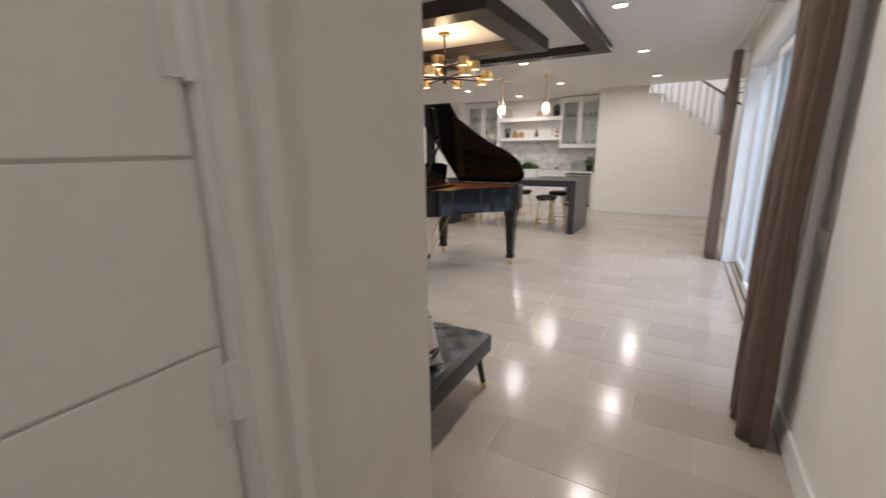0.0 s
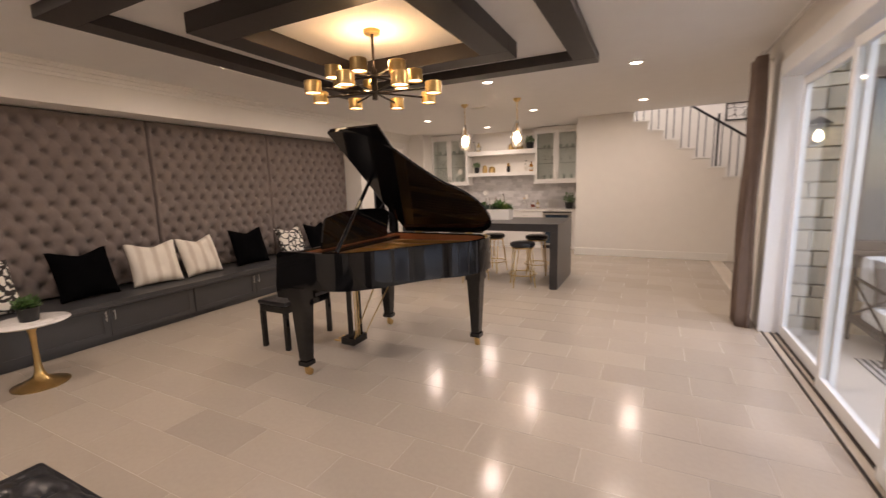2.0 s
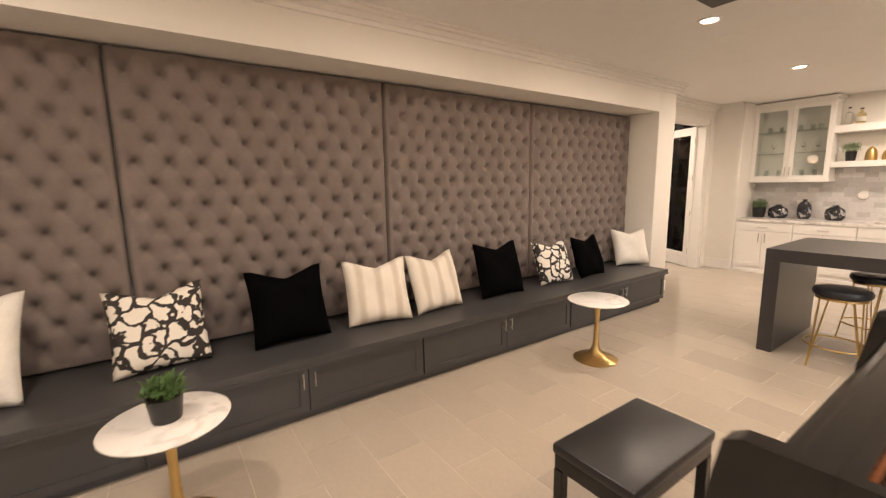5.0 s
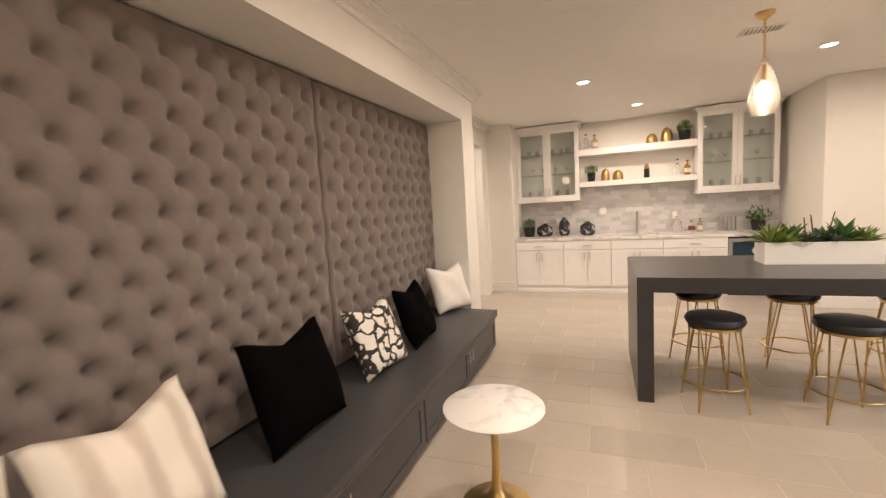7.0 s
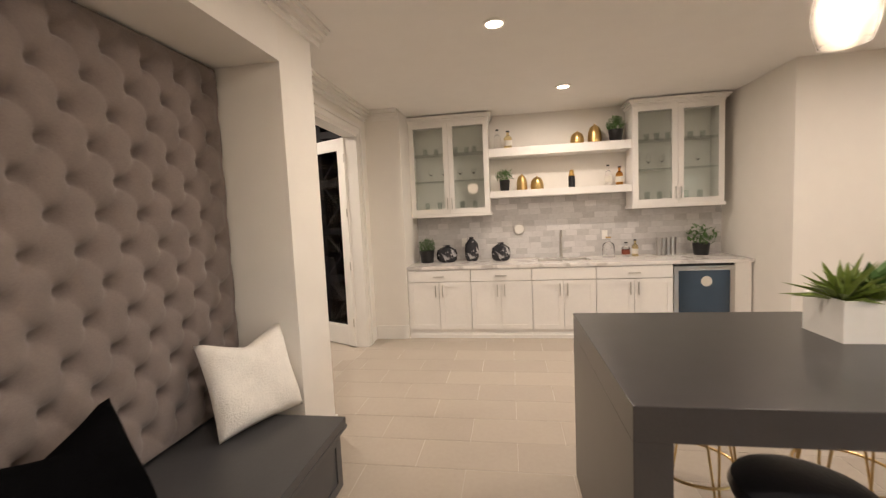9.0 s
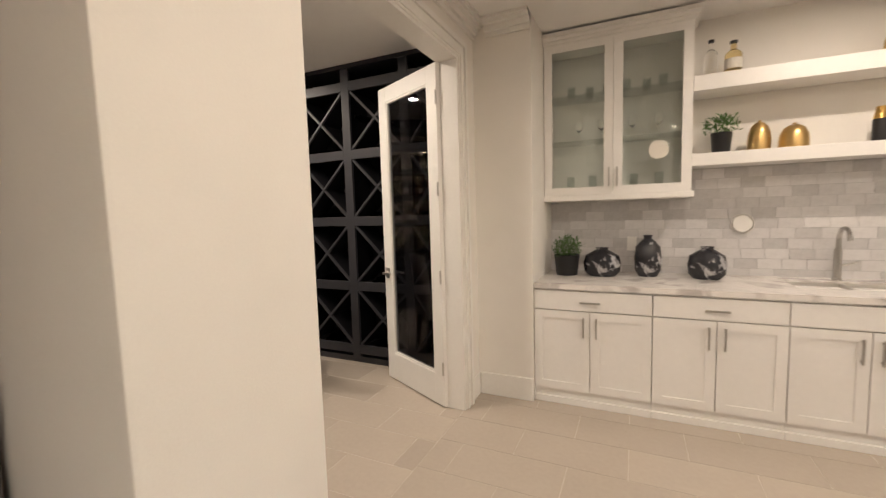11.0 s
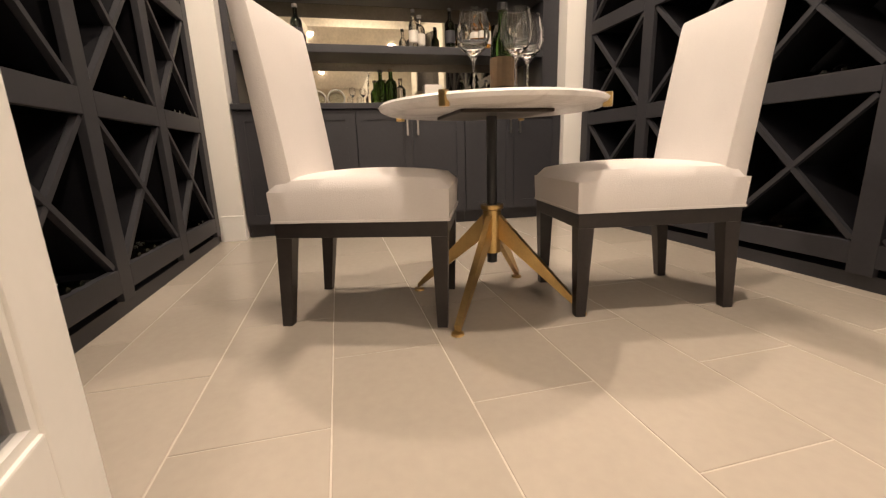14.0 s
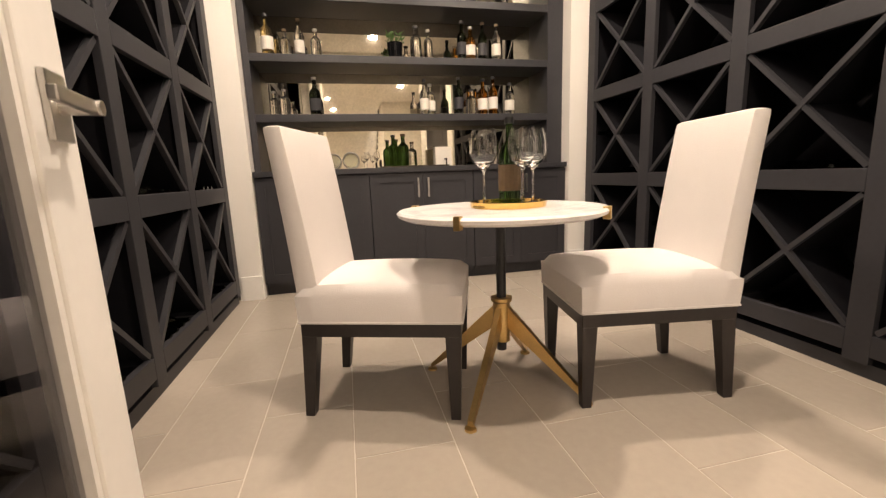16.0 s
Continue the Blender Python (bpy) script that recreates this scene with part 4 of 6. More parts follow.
# ---- pendants ----
def pendant(x, y):
    t = thing("pendant_lamp", (x, y, 0), "teardrop seeded-glass pendant lamp with a brass cap, lit", "pendant lamp", "pendant lamps over the island")
    part("canopy", lathe(B(), [(0, H - 0.001), (0.065, H - 0.001), (0.06, H - 0.02), (0.025, H - 0.05), (0, H - 0.055)], 24), M_BRASS, t, "", True)
    ch = B()
    for i in range(13):
        z = H - 0.06 - i * 0.022
        ring(ch, 0.011, 0.003, z, 10, 5)
    tube(ch, (0, 0, 2.56), (0, 0, H - 0.05), 0.003, seg=6)
    part("chain", ch, M_BRASS, t)
    part("cap", lathe(B(), [(0, 2.59), (0.022, 2.58), (0.03, 2.54), (0.0, 2.535)], 20), M_STEEL, t, "", True)
    part("shade", lathe(B(), [(0.028, 2.54), (0.043, 2.51), (0.068, 2.44), (0.096, 2.34), (0.104, 2.28), (0.095, 2.21), (0.080, 2.165), (0.076, 2.165), (0.091, 2.21), (0.100, 2.28), (0.092, 2.34), (0.064, 2.44), (0.039, 2.51), (0.024, 2.54)], 28), M_FROST, t, "frosted teardrop glass shade", True)
    part("bulb", lathe(B(), [(0, 2.24), (0.04, 2.25), (0.055, 2.30), (0.045, 2.36), (0.02, 2.40), (0, 2.41)], 18), M_PENDANT, t, "glowing bulb", True)
    part("socket", tube(B(), (0, 0, 2.41), (0, 0, 2.535), 0.014), M_BRASS, t)


for px, py in ((-3.34, 8.30), (-2.43, 8.30)):
    pendant(px, py)


# ---- island ----
IX0, IX1, IY0, IY1, IZ = -4.29, -1.64, 7.69, 8.86, 0.98
isl = thing("kitchen_island", (0, 0, 0), "dark quartz waterfall bar island", "island")
part("worktop", blk(IX0, IX1, IY0, IY1, IZ - 0.115, IZ, bevel=0.003), M_ISLAND, isl)
part("side_panel", blk(IX0, IX0 + 0.115, IY0, IY1, 0, IZ - 0.115, bevel=0.003), M_ISLAND, isl)
part("side_panel", blk(IX1 - 0.115, IX1, IY0, IY1, 0, IZ - 0.115, bevel=0.003), M_ISLAND, isl)


def bar_stool(at, turn):
    t = thing("bar_stool", at, "backless bar stool with black leather seat and brass hairpin legs", "stool", "bar stools round the island", turn=turn)
    part("seat", lathe(B(), [(0, 0.615), (0.165, 0.615), (0.19, 0.63), (0.197, 0.652), (0.187, 0.678), (0.15, 0.69), (0, 0.694)], 36), M_LEATHER, t, "padded black leather seat", True)
    part("seat_ring", lathe(B(), [(0.15, 0.595), (0.172, 0.595), (0.172, 0.615), (0.15, 0.615)], 32), M_BRASS, t)
    for i in range(4):
        a = math.pi / 2 * i + math.pi / 4
        lg = B()
        foot = (0.235 * math.cos(a), 0.235 * math.sin(a), 0.006)
        for s in (-0.28, 0.28):
            tube(lg, (0.155 * math.cos(a + s), 0.155 * math.sin(a + s), 0.6), foot, 0.006, seg=8)
        lathe(lg, [(0, -0.006), (0.009, -0.006), (0.009, 0.01), (0, 0.012)], 8, foot)
        part("hairpin_leg", lg, M_BRASS, t)
    part("foot_ring", ring(B(), 0.214, 0.0075, 0.19, 40, 8), M_BRASS, t)
    return t


st0 = bar_stool((-3.76, 7.80, 0), 10)
for k, (x, y) in enumerate(((-2.98, 7.80), (-2.2, 7.82), (-3.7, 8.72), (-2.98, 8.72), (-2.2, 8.72))):
    copy_thing(st0, pose(x, y, 0, 0, 0, 25 * k))

# succulent planter
pl = thing("planter_box", (-2.94, 8.42, IZ), "white wooden trough planter of green succulents", "planter")
px, py = 0.37, 0.12
bm = B()
box(bm, -px, px, -py, py, 0, 0.015)
for q in ((-px, px, -py, -py + 0.012), (-px, px, py - 0.012, py), (-px, -px + 0.012, -py + 0.012, py - 0.012), (px - 0.012, px, -py + 0.012, py - 0.012)):
    box(bm, q[0], q[1], q[2], q[3], 0.015, 0.175)
part("trough", bm, M_TRIM, pl)
part("soil", blk(-px + 0.013, px - 0.013, -py + 0.013, py - 0.013, 0.02, 0.155), M_SOIL, pl)
rnd = random.Random(7)
ROSETTES = ((-0.31, -0.03, 0.22, 34, 0.035, M_LEAF2), (-0.17, 0.02, 0.20, 22, 0.075, M_LEAF), (-0.06, -0.05, 0.13, 26, 0.05, M_LEAF3), (0.05, 0.03, 0.17, 20, 0.065, M_LEAF),
            (0.17, 0.0, 0.22, 24, 0.07, M_LEAF), (0.28, -0.02, 0.15, 24, 0.05, M_LEAF2), (0.10, -0.07, 0.12, 22, 0.05, M_LEAF3), (-0.22, -0.07, 0.13, 20, 0.055, M_LEAF2), (0.33, 0.04, 0.13, 18, 0.05, M_LEAF))
for k, (cx, cy, ln, cnt, wide, mt) in enumerate(ROSETTES):
    bm = B()
    for i in range(cnt):
        a = i * 2.399 + k
        el = 0.12 + 1.2 * (i / cnt)
        d = (math.cos(a) * math.cos(el), 0.75 * math.sin(a) * math.cos(el), math.sin(el))
        blade(bm, (cx, cy, 0.155), d, ln * (0.8 + 0.4 * rnd.random()), wide * rnd.uniform(0.8, 1.2), rnd, 0.35)
    part("succulent", bm, mt, pl)
bm = B()
for x, y, a, b in ((-0.06, 0.0, -0.02, 0.36), (0.0, 0.02, -0.03, 0.38), (0.06, -0.01, 0.05, 0.40)):
    tube(bm, (x, y, 0.15), (x + a, y, b), 0.007, 0.004, seg=6)
part("stick", bm, M_STEM, pl)


# ---- bar kitchen ----
KX0, KX1, KY, KB = -5.958, SWX - 0.022, 11.60, 12.335


def shaker(name, t, x0, x1, z0, z1, y, mat, rail=0.06, depth=0.02):
    d = part(name, blk(x0, x1, y - depth + 0.008, y, z0, z1), mat, t)
    fr = B()
    for q in ((x0, x1, z0, z0 + rail), (x0, x1, z1 - rail, z1), (x0, x0 + rail, z0 + rail, z1 - rail), (x1 - rail, x1, z0 + rail, z1 - rail)):
        box(fr, q[0], q[1], y - depth, y - depth + 0.008, q[2], q[3])
    part("door_frame", fr, mat, d)
    return d


def bar_handle(p, x, y, z, length, vertical=True):
    hb = B()
    if vertical:
        box(hb, x - 0.006, x + 0.006, y - 0.034, y - 0.024, z, z + length)
        for zz in (z + 0.012, z + length - 0.022):
            box(hb, x - 0.005, x + 0.005, y - 0.025, y, zz, zz + 0.01)
    else:
        box(hb, x, x + length, y - 0.034, y - 0.024, z - 0.006, z + 0.006)
        for xx in (x + 0.012, x + length - 0.022):
            box(hb, xx, xx + 0.01, y - 0.025, y, z - 0.005, z + 0.005)
    part("handle", hb, M_STEEL, p, "brushed nickel bar handle")


def base_cabinet(x0, x1, handle=True):
    t = thing("base_cabinet", (0, 0, 0), "white shaker base cabinet with drawer and two doors", "cabinet", "white base cabinets of the bar")
    part("carcass", blk(x0 + 0.001, x1 - 0.001, KY, KB - 0.005, 0.1, 0.892), M_CAB, t)
    part("toe_kick", blk(x0 + 0.001, x1 - 0.001, KY + 0.0, KB - 0.005, 0, 0.1), M_CAB, t)
    part("plinth_trim", blk(x0 + 0.001, x1 - 0.001, KY - 0.022, KY, 0.0, 0.05, bevel=0.003), M_CAB, t)
    dr = part("drawer_front", blk(x0 + 0.004, x1 - 0.004, KY - 0.026, KY, 0.736, 0.878, bevel=0.003), M_CAB, t)
    xm = (x0 + x1) / 2
    if handle:
        bar_handle(dr, xm - 0.07, KY - 0.02, 0.80, 0.14, False)
    for a, b, hx in ((x0 + 0.004, xm - 0.003, xm - 0.045), (xm + 0.003, x1 - 0.004, xm + 0.045)):
        d = shaker("door", t, a, b, 0.115, 0.728, KY, M_CAB, depth=0.026)
        bar_handle(d, hx, KY - 0.02, 0.54, 0.15)


for k, (x0, x1) in enumerate(((KX0, -5.14), (-5.14, -4.385), (-4.385, -3.625), (-3.625, -2.76))):
    base_cabinet(x0, x1, k != 2)
wf = thing("wine_fridge", (0, 0, 0), "built-in wine fridge with dark glass and steel frame", "wine fridge")
part("body", blk(-2.758, -2.10, KY, KB - 0.005, 0.0, 0.891), M_BLACK, wf)
fr = B()
for q in ((-2.755, -2.103, 0.08, 0.13), (-2.755, -2.103, 0.81, 0.86), (-2.755, -2.705, 0.13, 0.81), (-2.153, -2.103, 0.13, 0.81)):
    box(fr, q[0], q[1], KY - 0.03, KY, q[2], q[3])
part("door_frame", fr, M_STEEL, wf)
part("door_glass", blk(-2.705, -2.153, KY - 0.02, KY - 0.01, 0.13, 0.81), M_FRIDGE, wf)
part("sticker", tube(B(), (-2.40, KY - 0.0225, 0.68), (-2.40, KY - 0.0205, 0.68), 0.06, seg=24), M_LABEL, wf, "round white sticker")
part("handle", tube(B(), (-2.66, KY - 0.055, 0.835), (-2.20, KY - 0.055, 0.835), 0.009), M_STEEL, wf)
ep = thing("end_panel", (0, 0, 0), "white painted cabinet end panel", "cabinet panel")
part("panel", blk(-2.098, KX1, KY - 0.01, KB - 0.005, 0, 0.892, bevel=0.002), M_CAB, ep)

ct = thing("countertop", (0, 0, 0.893), "pale veined marble countertop with a sink cut-out", "countertop")
SX0, SX1, SY0, SY1 = -4.28, -3.62, 11.83, 12.18
bm = B()
for q in ((KX0, SX0, KY - 0.035, KB), (SX1, KX1 + 0.02, KY - 0.035, KB), (SX0, SX1, KY - 0.035, SY0), (SX0, SX1, SY1, KB)):
    box(bm, q[0], q[1], q[2], q[3], 0.0, 0.04)
part("slab", bm, M_COUNTER, ct)
sk = thing("sink", (0, 0, 0.903), "undermount stainless steel bar sink", "sink")
bm = B()
for q in ((SX0, SX1, SY0, SY0 + 0.004), (SX0, SX1, SY1 - 0.004, SY1)):
    box(bm, q[0], q[1], q[2], q[3], -0.17, 0.015)
for q in ((SX0, SX0 + 0.004), (SX1 - 0.004, SX1), (-3.96, -3.94)):
    box(bm, q[0], q[1], SY0 + 0.004, SY1 - 0.004, -0.17, 0.01)
box(bm, SX0, SX1, SY0, SY1, -0.175, -0.17)
part("basin", bm, M_STEEL, sk)
fc = thing("faucet", (-3.95, 12.24, 0.934), "tall brushed nickel bar faucet", "faucet")
bm = B()
lathe(bm, [(0, 0), (0.028, 0), (0.028, 0.012), (0.021, 0.02), (0.021, 0.22), (0, 0.22)], 18)
pts = smooth_line([(0, 0, 0.2), (0, 0, 0.30), (0, -0.03, 0.355), (0, -0.09, 0.37), (0, -0.15, 0.345), (0, -0.165, 0.29)], 5)
for a, b in zip(pts, pts[1:]):
    tube(bm, a, b, 0.014, seg=10)
part("spout", bm, M_STEEL, fc, "", True)
part("lever", tube(B(), (0.015, 0, 0.10), (0.10, -0.01, 0.13), 0.008), M_STEEL, fc)


def upper_cabinet(x0, x1, z0, z1, label):
    t = thing("wall_cabinet", (0, 0, 0), label, "cabinet", "glass-door wall cabinets")
    yb, yf = KB, 12.02
    part("side", blk(x0, x0 + 0.018, yf, yb, z0, z1), M_CAB, t)
    part("side", blk(x1 - 0.018, x1, yf, yb, z0, z1), M_CAB, t)
    part("bottom", blk(x0 + 0.018, x1 - 0.018, yf, yb, z0, z0 + 0.02), M_CAB, t)
    part("top", blk(x0 + 0.018, x1 - 0.018, yf, yb, z1 - 0.02, z1), M_CAB, t)
    part("back", blk(x0 + 0.018, x1 - 0.018, yb - 0.012, yb, z0 + 0.02, z1 - 0.02), M_CAB, t)
    lr = B()
    box(lr, x0 - 0.015, x1 + 0.015, yf - 0.03, yb, z0 - 0.045, z0 - 0.001, bevel=0.006)
    part("light_rail", lr, M_CAB, t)
    cm = B()
    for k, (o, h) in enumerate(((0.01, 0.03), (0.03, 0.055), (0.05, 0.08))):
        box(cm, x0 - o, x1 + o, yf - 0.02 - o, yb, z1 + 0.001 + (h - 0.03), z1 + h)
    part("crown", cm, M_CAB, t)
    for z in (z0 + (z1 - z0) * 0.36, z0 + (z1 - z0) * 0.66):
        p = part("glass_shelf", blk(x0 + 0.02, x1 - 0.02, yf + 0.02, yb - 0.014, z, z + 0.008), M_PANE, t)
    xm = (x0 + x1) / 2
    for a, b, hx in ((x0 + 0.003, xm - 0.002, xm - 0.03), (xm + 0.002, x1 - 0.003, xm + 0.03)):
        fr = B()
        r = 0.065
        for q in ((a, b, z0, z0 + r), (a, b, z1 - r, z1), (a, a + r, z0 + r, z1 - r), (b - r, b, z0 + r, z1 - r)):
            box(fr, q[0], q[1], yf - 0.022, yf - 0.002, q[2], q[3])
        d = part("door", fr, M_CAB, t)
        part("pane", blk(a + r, b - r, yf - 0.013, yf - 0.009, z0 + r, z1 - r), M_PANE, d, "clear glass pane")
        bar_handle(d, hx, yf - 0.022, z0 + 0.06, 0.15)


upper_cabinet(-5.957, -4.88, 1.60, 2.82, "white wall cabinet with glass doors holding glassware")
upper_cabinet(-3.08, -2.02, 1.60, 2.82, "white wall cabinet with glass doors holding glassware")
stk = thing("round_sticker", (-5.10, 12.005, 1.92), "round white paper sticker on the cabinet glass", "sticker")
part("disc", tube(B(), (0, 0, 0), (0, -0.002, 0), 0.07, seg=28), M_LABEL, stk)
for nm, z0, z1 in (("upper", 2.32, 2.43), ("lower", 1.78, 1.87)):
    sh = thing("floating_shelf", (0, 0, 0), "thick white floating shelf", "shelf", "floating shelves over the bar")
    part("board", blk(-4.878, -3.082, 12.03, KB, z0, z1, bevel=0.003), M_CAB, sh)


# glassware and ornaments of the bar
def tumbler(at, r=0.035, hgt=0.1, group="glasses in the wall cabinets"):
    ob = to_object("drinking_glass", lathe(B(), [(0, 0), (r * 0.85, 0), (r, hgt), (r * 0.94, hgt), (r * 0.8, 0.008), (0, 0.008)], 14), M_PANE, True)
    ob.location = at
    return tagged(ob, "clear drinking glass on a cabinet shelf", "glass", group)


def wine_glass(at, scale=1.0, label="clear stemmed wine glass", group="stemmed glasses"):
    p = [(0, 0), (0.036, 0), (0.034, 0.003), (0.006, 0.008), (0.004, 0.02), (0.004, 0.105), (0.012, 0.118), (0.034, 0.138), (0.045, 0.165), (0.043, 0.20), (0.034, 0.235), (0.0325, 0.235), (0.0415, 0.20), (0.0435, 0.165), (0.033, 0.14), (0.0, 0.12)]
    ob = to_object("wine_glass", lathe(B(), [(r * scale, z * scale) for r, z in p], 22), M_CLEAR, True)
    ob.location = at
    return tagged(ob, label, "wine glass", group)


rnd = random.Random(3)
for cx in (-5.41, -2.55):
    for z, n in ((1.622, 5), (2.048, 4), (2.414, 6)):
        for i in range(n):
            x = cx - 0.42 + 0.84 * (i + 0.5) / n + rnd.uniform(-0.03, 0.03)
            if z == 2.048:
                wine_glass((x, 12.17, z), 0.75, "clear stemmed glass on a cabinet shelf", "glasses in the wall cabinets")
            else:
                tumbler((x, 12.15 + rnd.uniform(-0.04, 0.05), z), 0.032, 0.085 if z > 2 else 0.14)


def bottle(at, mat, label, profile="round", hgt=0.28, r=0.038, label_mat=None, cap=None, group="bottles on the shelves"):
    t = thing("bottle", at, label, "bottle", group)
    k = hgt
    part("glass_body", lathe(B(), [(0, 0), (r, 0), (r, k * 0.58), (r * 0.85, k * 0.66), (r * 0.36, k * 0.74), (r * 0.34, k * 0.93), (r * 0.4, k * 0.94), (0, k * 0.94)], 16), mat, t, "", True)
    part("cap", lathe(B(), [(0, k * 0.93), (r * 0.44, k * 0.93), (r * 0.44, k), (0, k)], 12), cap or M_BLACK, t)
    if label_mat:
        part("label", lathe(B(), [(r + 0.0008, k * 0.16), (r + 0.0016, k * 0.16), (r + 0.0016, k * 0.46), (r + 0.0008, k * 0.46)], 16), label_mat, t, "paper label")
    return t


def dome_jar(at, r, hgt):
    t = thing("brass_jar", at, "hammered gold dome jar", "jar", "gold dome jars on the shelves")
    part("jar", lathe(B(), [(0, 0), (r, 0), (r * 1.02, hgt * 0.3), (r * 0.95, hgt * 0.55), (r * 0.72, hgt * 0.78), (r * 0.35, hgt * 0.9), (0, hgt * 0.91)], 26), M_BRASS, t, "", True)
    part("knob", lathe(B(), [(0, hgt * 0.9), (r * 0.13, hgt * 0.91), (r * 0.15, hgt * 0.97), (0, hgt)], 12), M_BRASS, t, "", True)


bottle((-4.76, 12.16, 2.431), M_CLEAR, "clear square spirit bottle with a dark stopper", hgt=0.27, r=0.045, cap=M_BLACK)
bottle((-4.62, 12.16, 2.431), M_PALEGOLD, "pale gold spirit bottle with a paper label", hgt=0.24, r=0.055, label_mat=M_LABEL)
dome_jar((-3.72, 12.16, 2.431), 0.085, 0.17)
dome_jar((-3.50, 12.16, 2.431), 0.085, 0.25)
potted_plant((-3.24, 12.16, 2.431), 0.09, 0.15, M_LEAF, "green grass plant in a black pot on the shelf", spread=1.3, tall=0.11, seed=5, size=0.05, count=320)
potted_plant((-4.68, 12.16, 1.871), 0.07, 0.15, M_LEAF, "green leafy plant in a black pot on the shelf", spread=1.7, tall=0.09, seed=6, size=0.045, count=260)
dome_jar((-4.45, 12.16, 1.871), 0.07, 0.22)
dome_jar((-4.25, 12.16, 1.871), 0.085, 0.18)
sk2 = thing("cocktail_shaker", (-3.80, 12.16, 1.871), "black cocktail shaker with a gold top", "shaker")
part("body", lathe(B(), [(0, 0), (0.042, 0), (0.042, 0.15), (0, 0.15)], 18), M_BLACK, sk2, "", True)
part("lid", lathe(B(), [(0, 0.15), (0.042, 0.15), (0.03, 0.20), (0.026, 0.23), (0, 0.23)], 18), M_GOLD, sk2, "gold lid", True)
bottle((-3.34, 12.16, 1.871), M_CLEAR, "clear spirit bottle with a white label", hgt=0.27, r=0.04, label_mat=M_LABEL)
bottle((-3.20, 12.16, 1.871), M_AMBER, "amber spirit bottle with a paper label", hgt=0.24, r=0.045, label_mat=M_LABEL)
potted_plant((-5.78, 12.05, 0.934), 0.105, 0.17, M_LEAF, "round clipped green plant in a black pot", spread=1.15, tall=0.11, seed=8, size=0.035, count=620)


def agate_vase(at, w, hgt, squash, label):
    t = thing("vase", at, label, "vase", "agate vases on the counter")
    bm = lathe(B(), [(0, 0), (w * 0.7, 0), (w * 0.95, hgt * 0.15), (w, hgt * 0.45), (w * 0.9, hgt * 0.72), (w * 0.45, hgt * 0.88), (w * 0.3, hgt * 0.92), (w * 0.36, hgt), (w * 0.28, hgt), (w * 0.22, hgt * 0.9), (0, hgt * 0.88)], 28)
    for v in bm.verts:
        v.co.y *= squash
    part("body", bm, M_VASE, t, "", True)


agate_vase((-5.50, 12.05, 0.934), 0.145, 0.235, 0.6, "squat black and grey swirled agate vase")
agate_vase((-5.16, 12.12, 0.934), 0.10, 0.33, 0.9, "tall black and grey swirled agate vase")
agate_vase((-4.76, 12.08, 0.934), 0.13, 0.245, 0.7, "round black and grey swirled agate vase")
bottle((-3.36, 12.10, 0.934), M_CLEAR, "round glass decanter with a tall brass stopper", hgt=0.27, r=0.075, cap=M_BRASS)
bottle((-3.14, 12.12, 0.934), M_CLEAR, "clear spirit bottle with a red label", hgt=0.19, r=0.05, label_mat=M_LABELRED)
bottle((-3.02, 12.14, 0.934), M_PALEGOLD, "pale spirit bottle with a white label", hgt=0.22, r=0.04, label_mat=M_LABEL)
gs = thing("glass_stand", (-2.62, 12.14, 0.934), "nickel rack of upright serving sticks", "rack")
for i in range(5):
    part("bar", blk(-0.13 + i * 0.055, -0.10 + i * 0.055, -0.03, 0.03, 0, 0.23, bevel=0.004), M_STEEL, gs)
part("base", blk(-0.15, 0.16, -0.05, 0.05, 0, 0.012), M_STEEL, gs)
t = potted_plant((-2.24, 12.10, 0.934), 0.10, 0.15, M_LEAF, "trailing green plant in a black pot on the counter", spread=1.6, tall=0.15, seed=9, size=0.08, count=150)
for ox, oz in ((-5.28, 1.12), (-3.36, 1.16)):
    o = thing("wall_outlet", (ox, 12.318, oz + 0.06), "white power outlet on the marble backsplash", "outlet", "outlets on the backsplash")
    part("plate", blk(-0.037, 0.037, -0.006, 0, -0.06, 0.06, bevel=0.002), M_PLASTIC, o)
ck = thing("wall_plaque", (-4.50, 12.318, 1.34), "round white plaque on the marble backsplash", "plaque")
part("disc", tube(B(), (0, 0, 0), (0, -0.006, 0), 0.075, seg=28), M_PLASTIC, ck)
bm = ring(B(), 0.068, 0.004, 0, 32, 6)
for v in bm.verts:
    v.co = Vector((v.co.x, v.co.z - 0.008, v.co.y))
part("rim", bm, M_STEEL, ck)
bs = tagged(to_object("backsplash", blk(-5.96, SWX, 12.330, 12.34, 0.91, 1.78), M_SPLASH), "grey marble tile backsplash", "backsplash", "", "structure")
meshes = {}
i = 0
for row in range(11):
    z = 0.912 + row * 0.0785
    x = -5.958 - (row % 2) * 0.075 - 0.03 * (row % 3)
    while x < SWX - 0.01:
        a, b = max(x, -5.957), min(x + 0.149, SWX - 0.003)
        if b - a > 0.012:
            key = round(b - a, 3)
            if key not in meshes:
                o = to_object("tile", blk(0, key, -0.004, 0.0, 0, 0.076), M_SPLASH)
                meshes[key] = o.data
            else:
                o = new("tile", meshes[key])
            o.parent = bs
            o.location = (a, 12.33, z)
        x += 0.1515


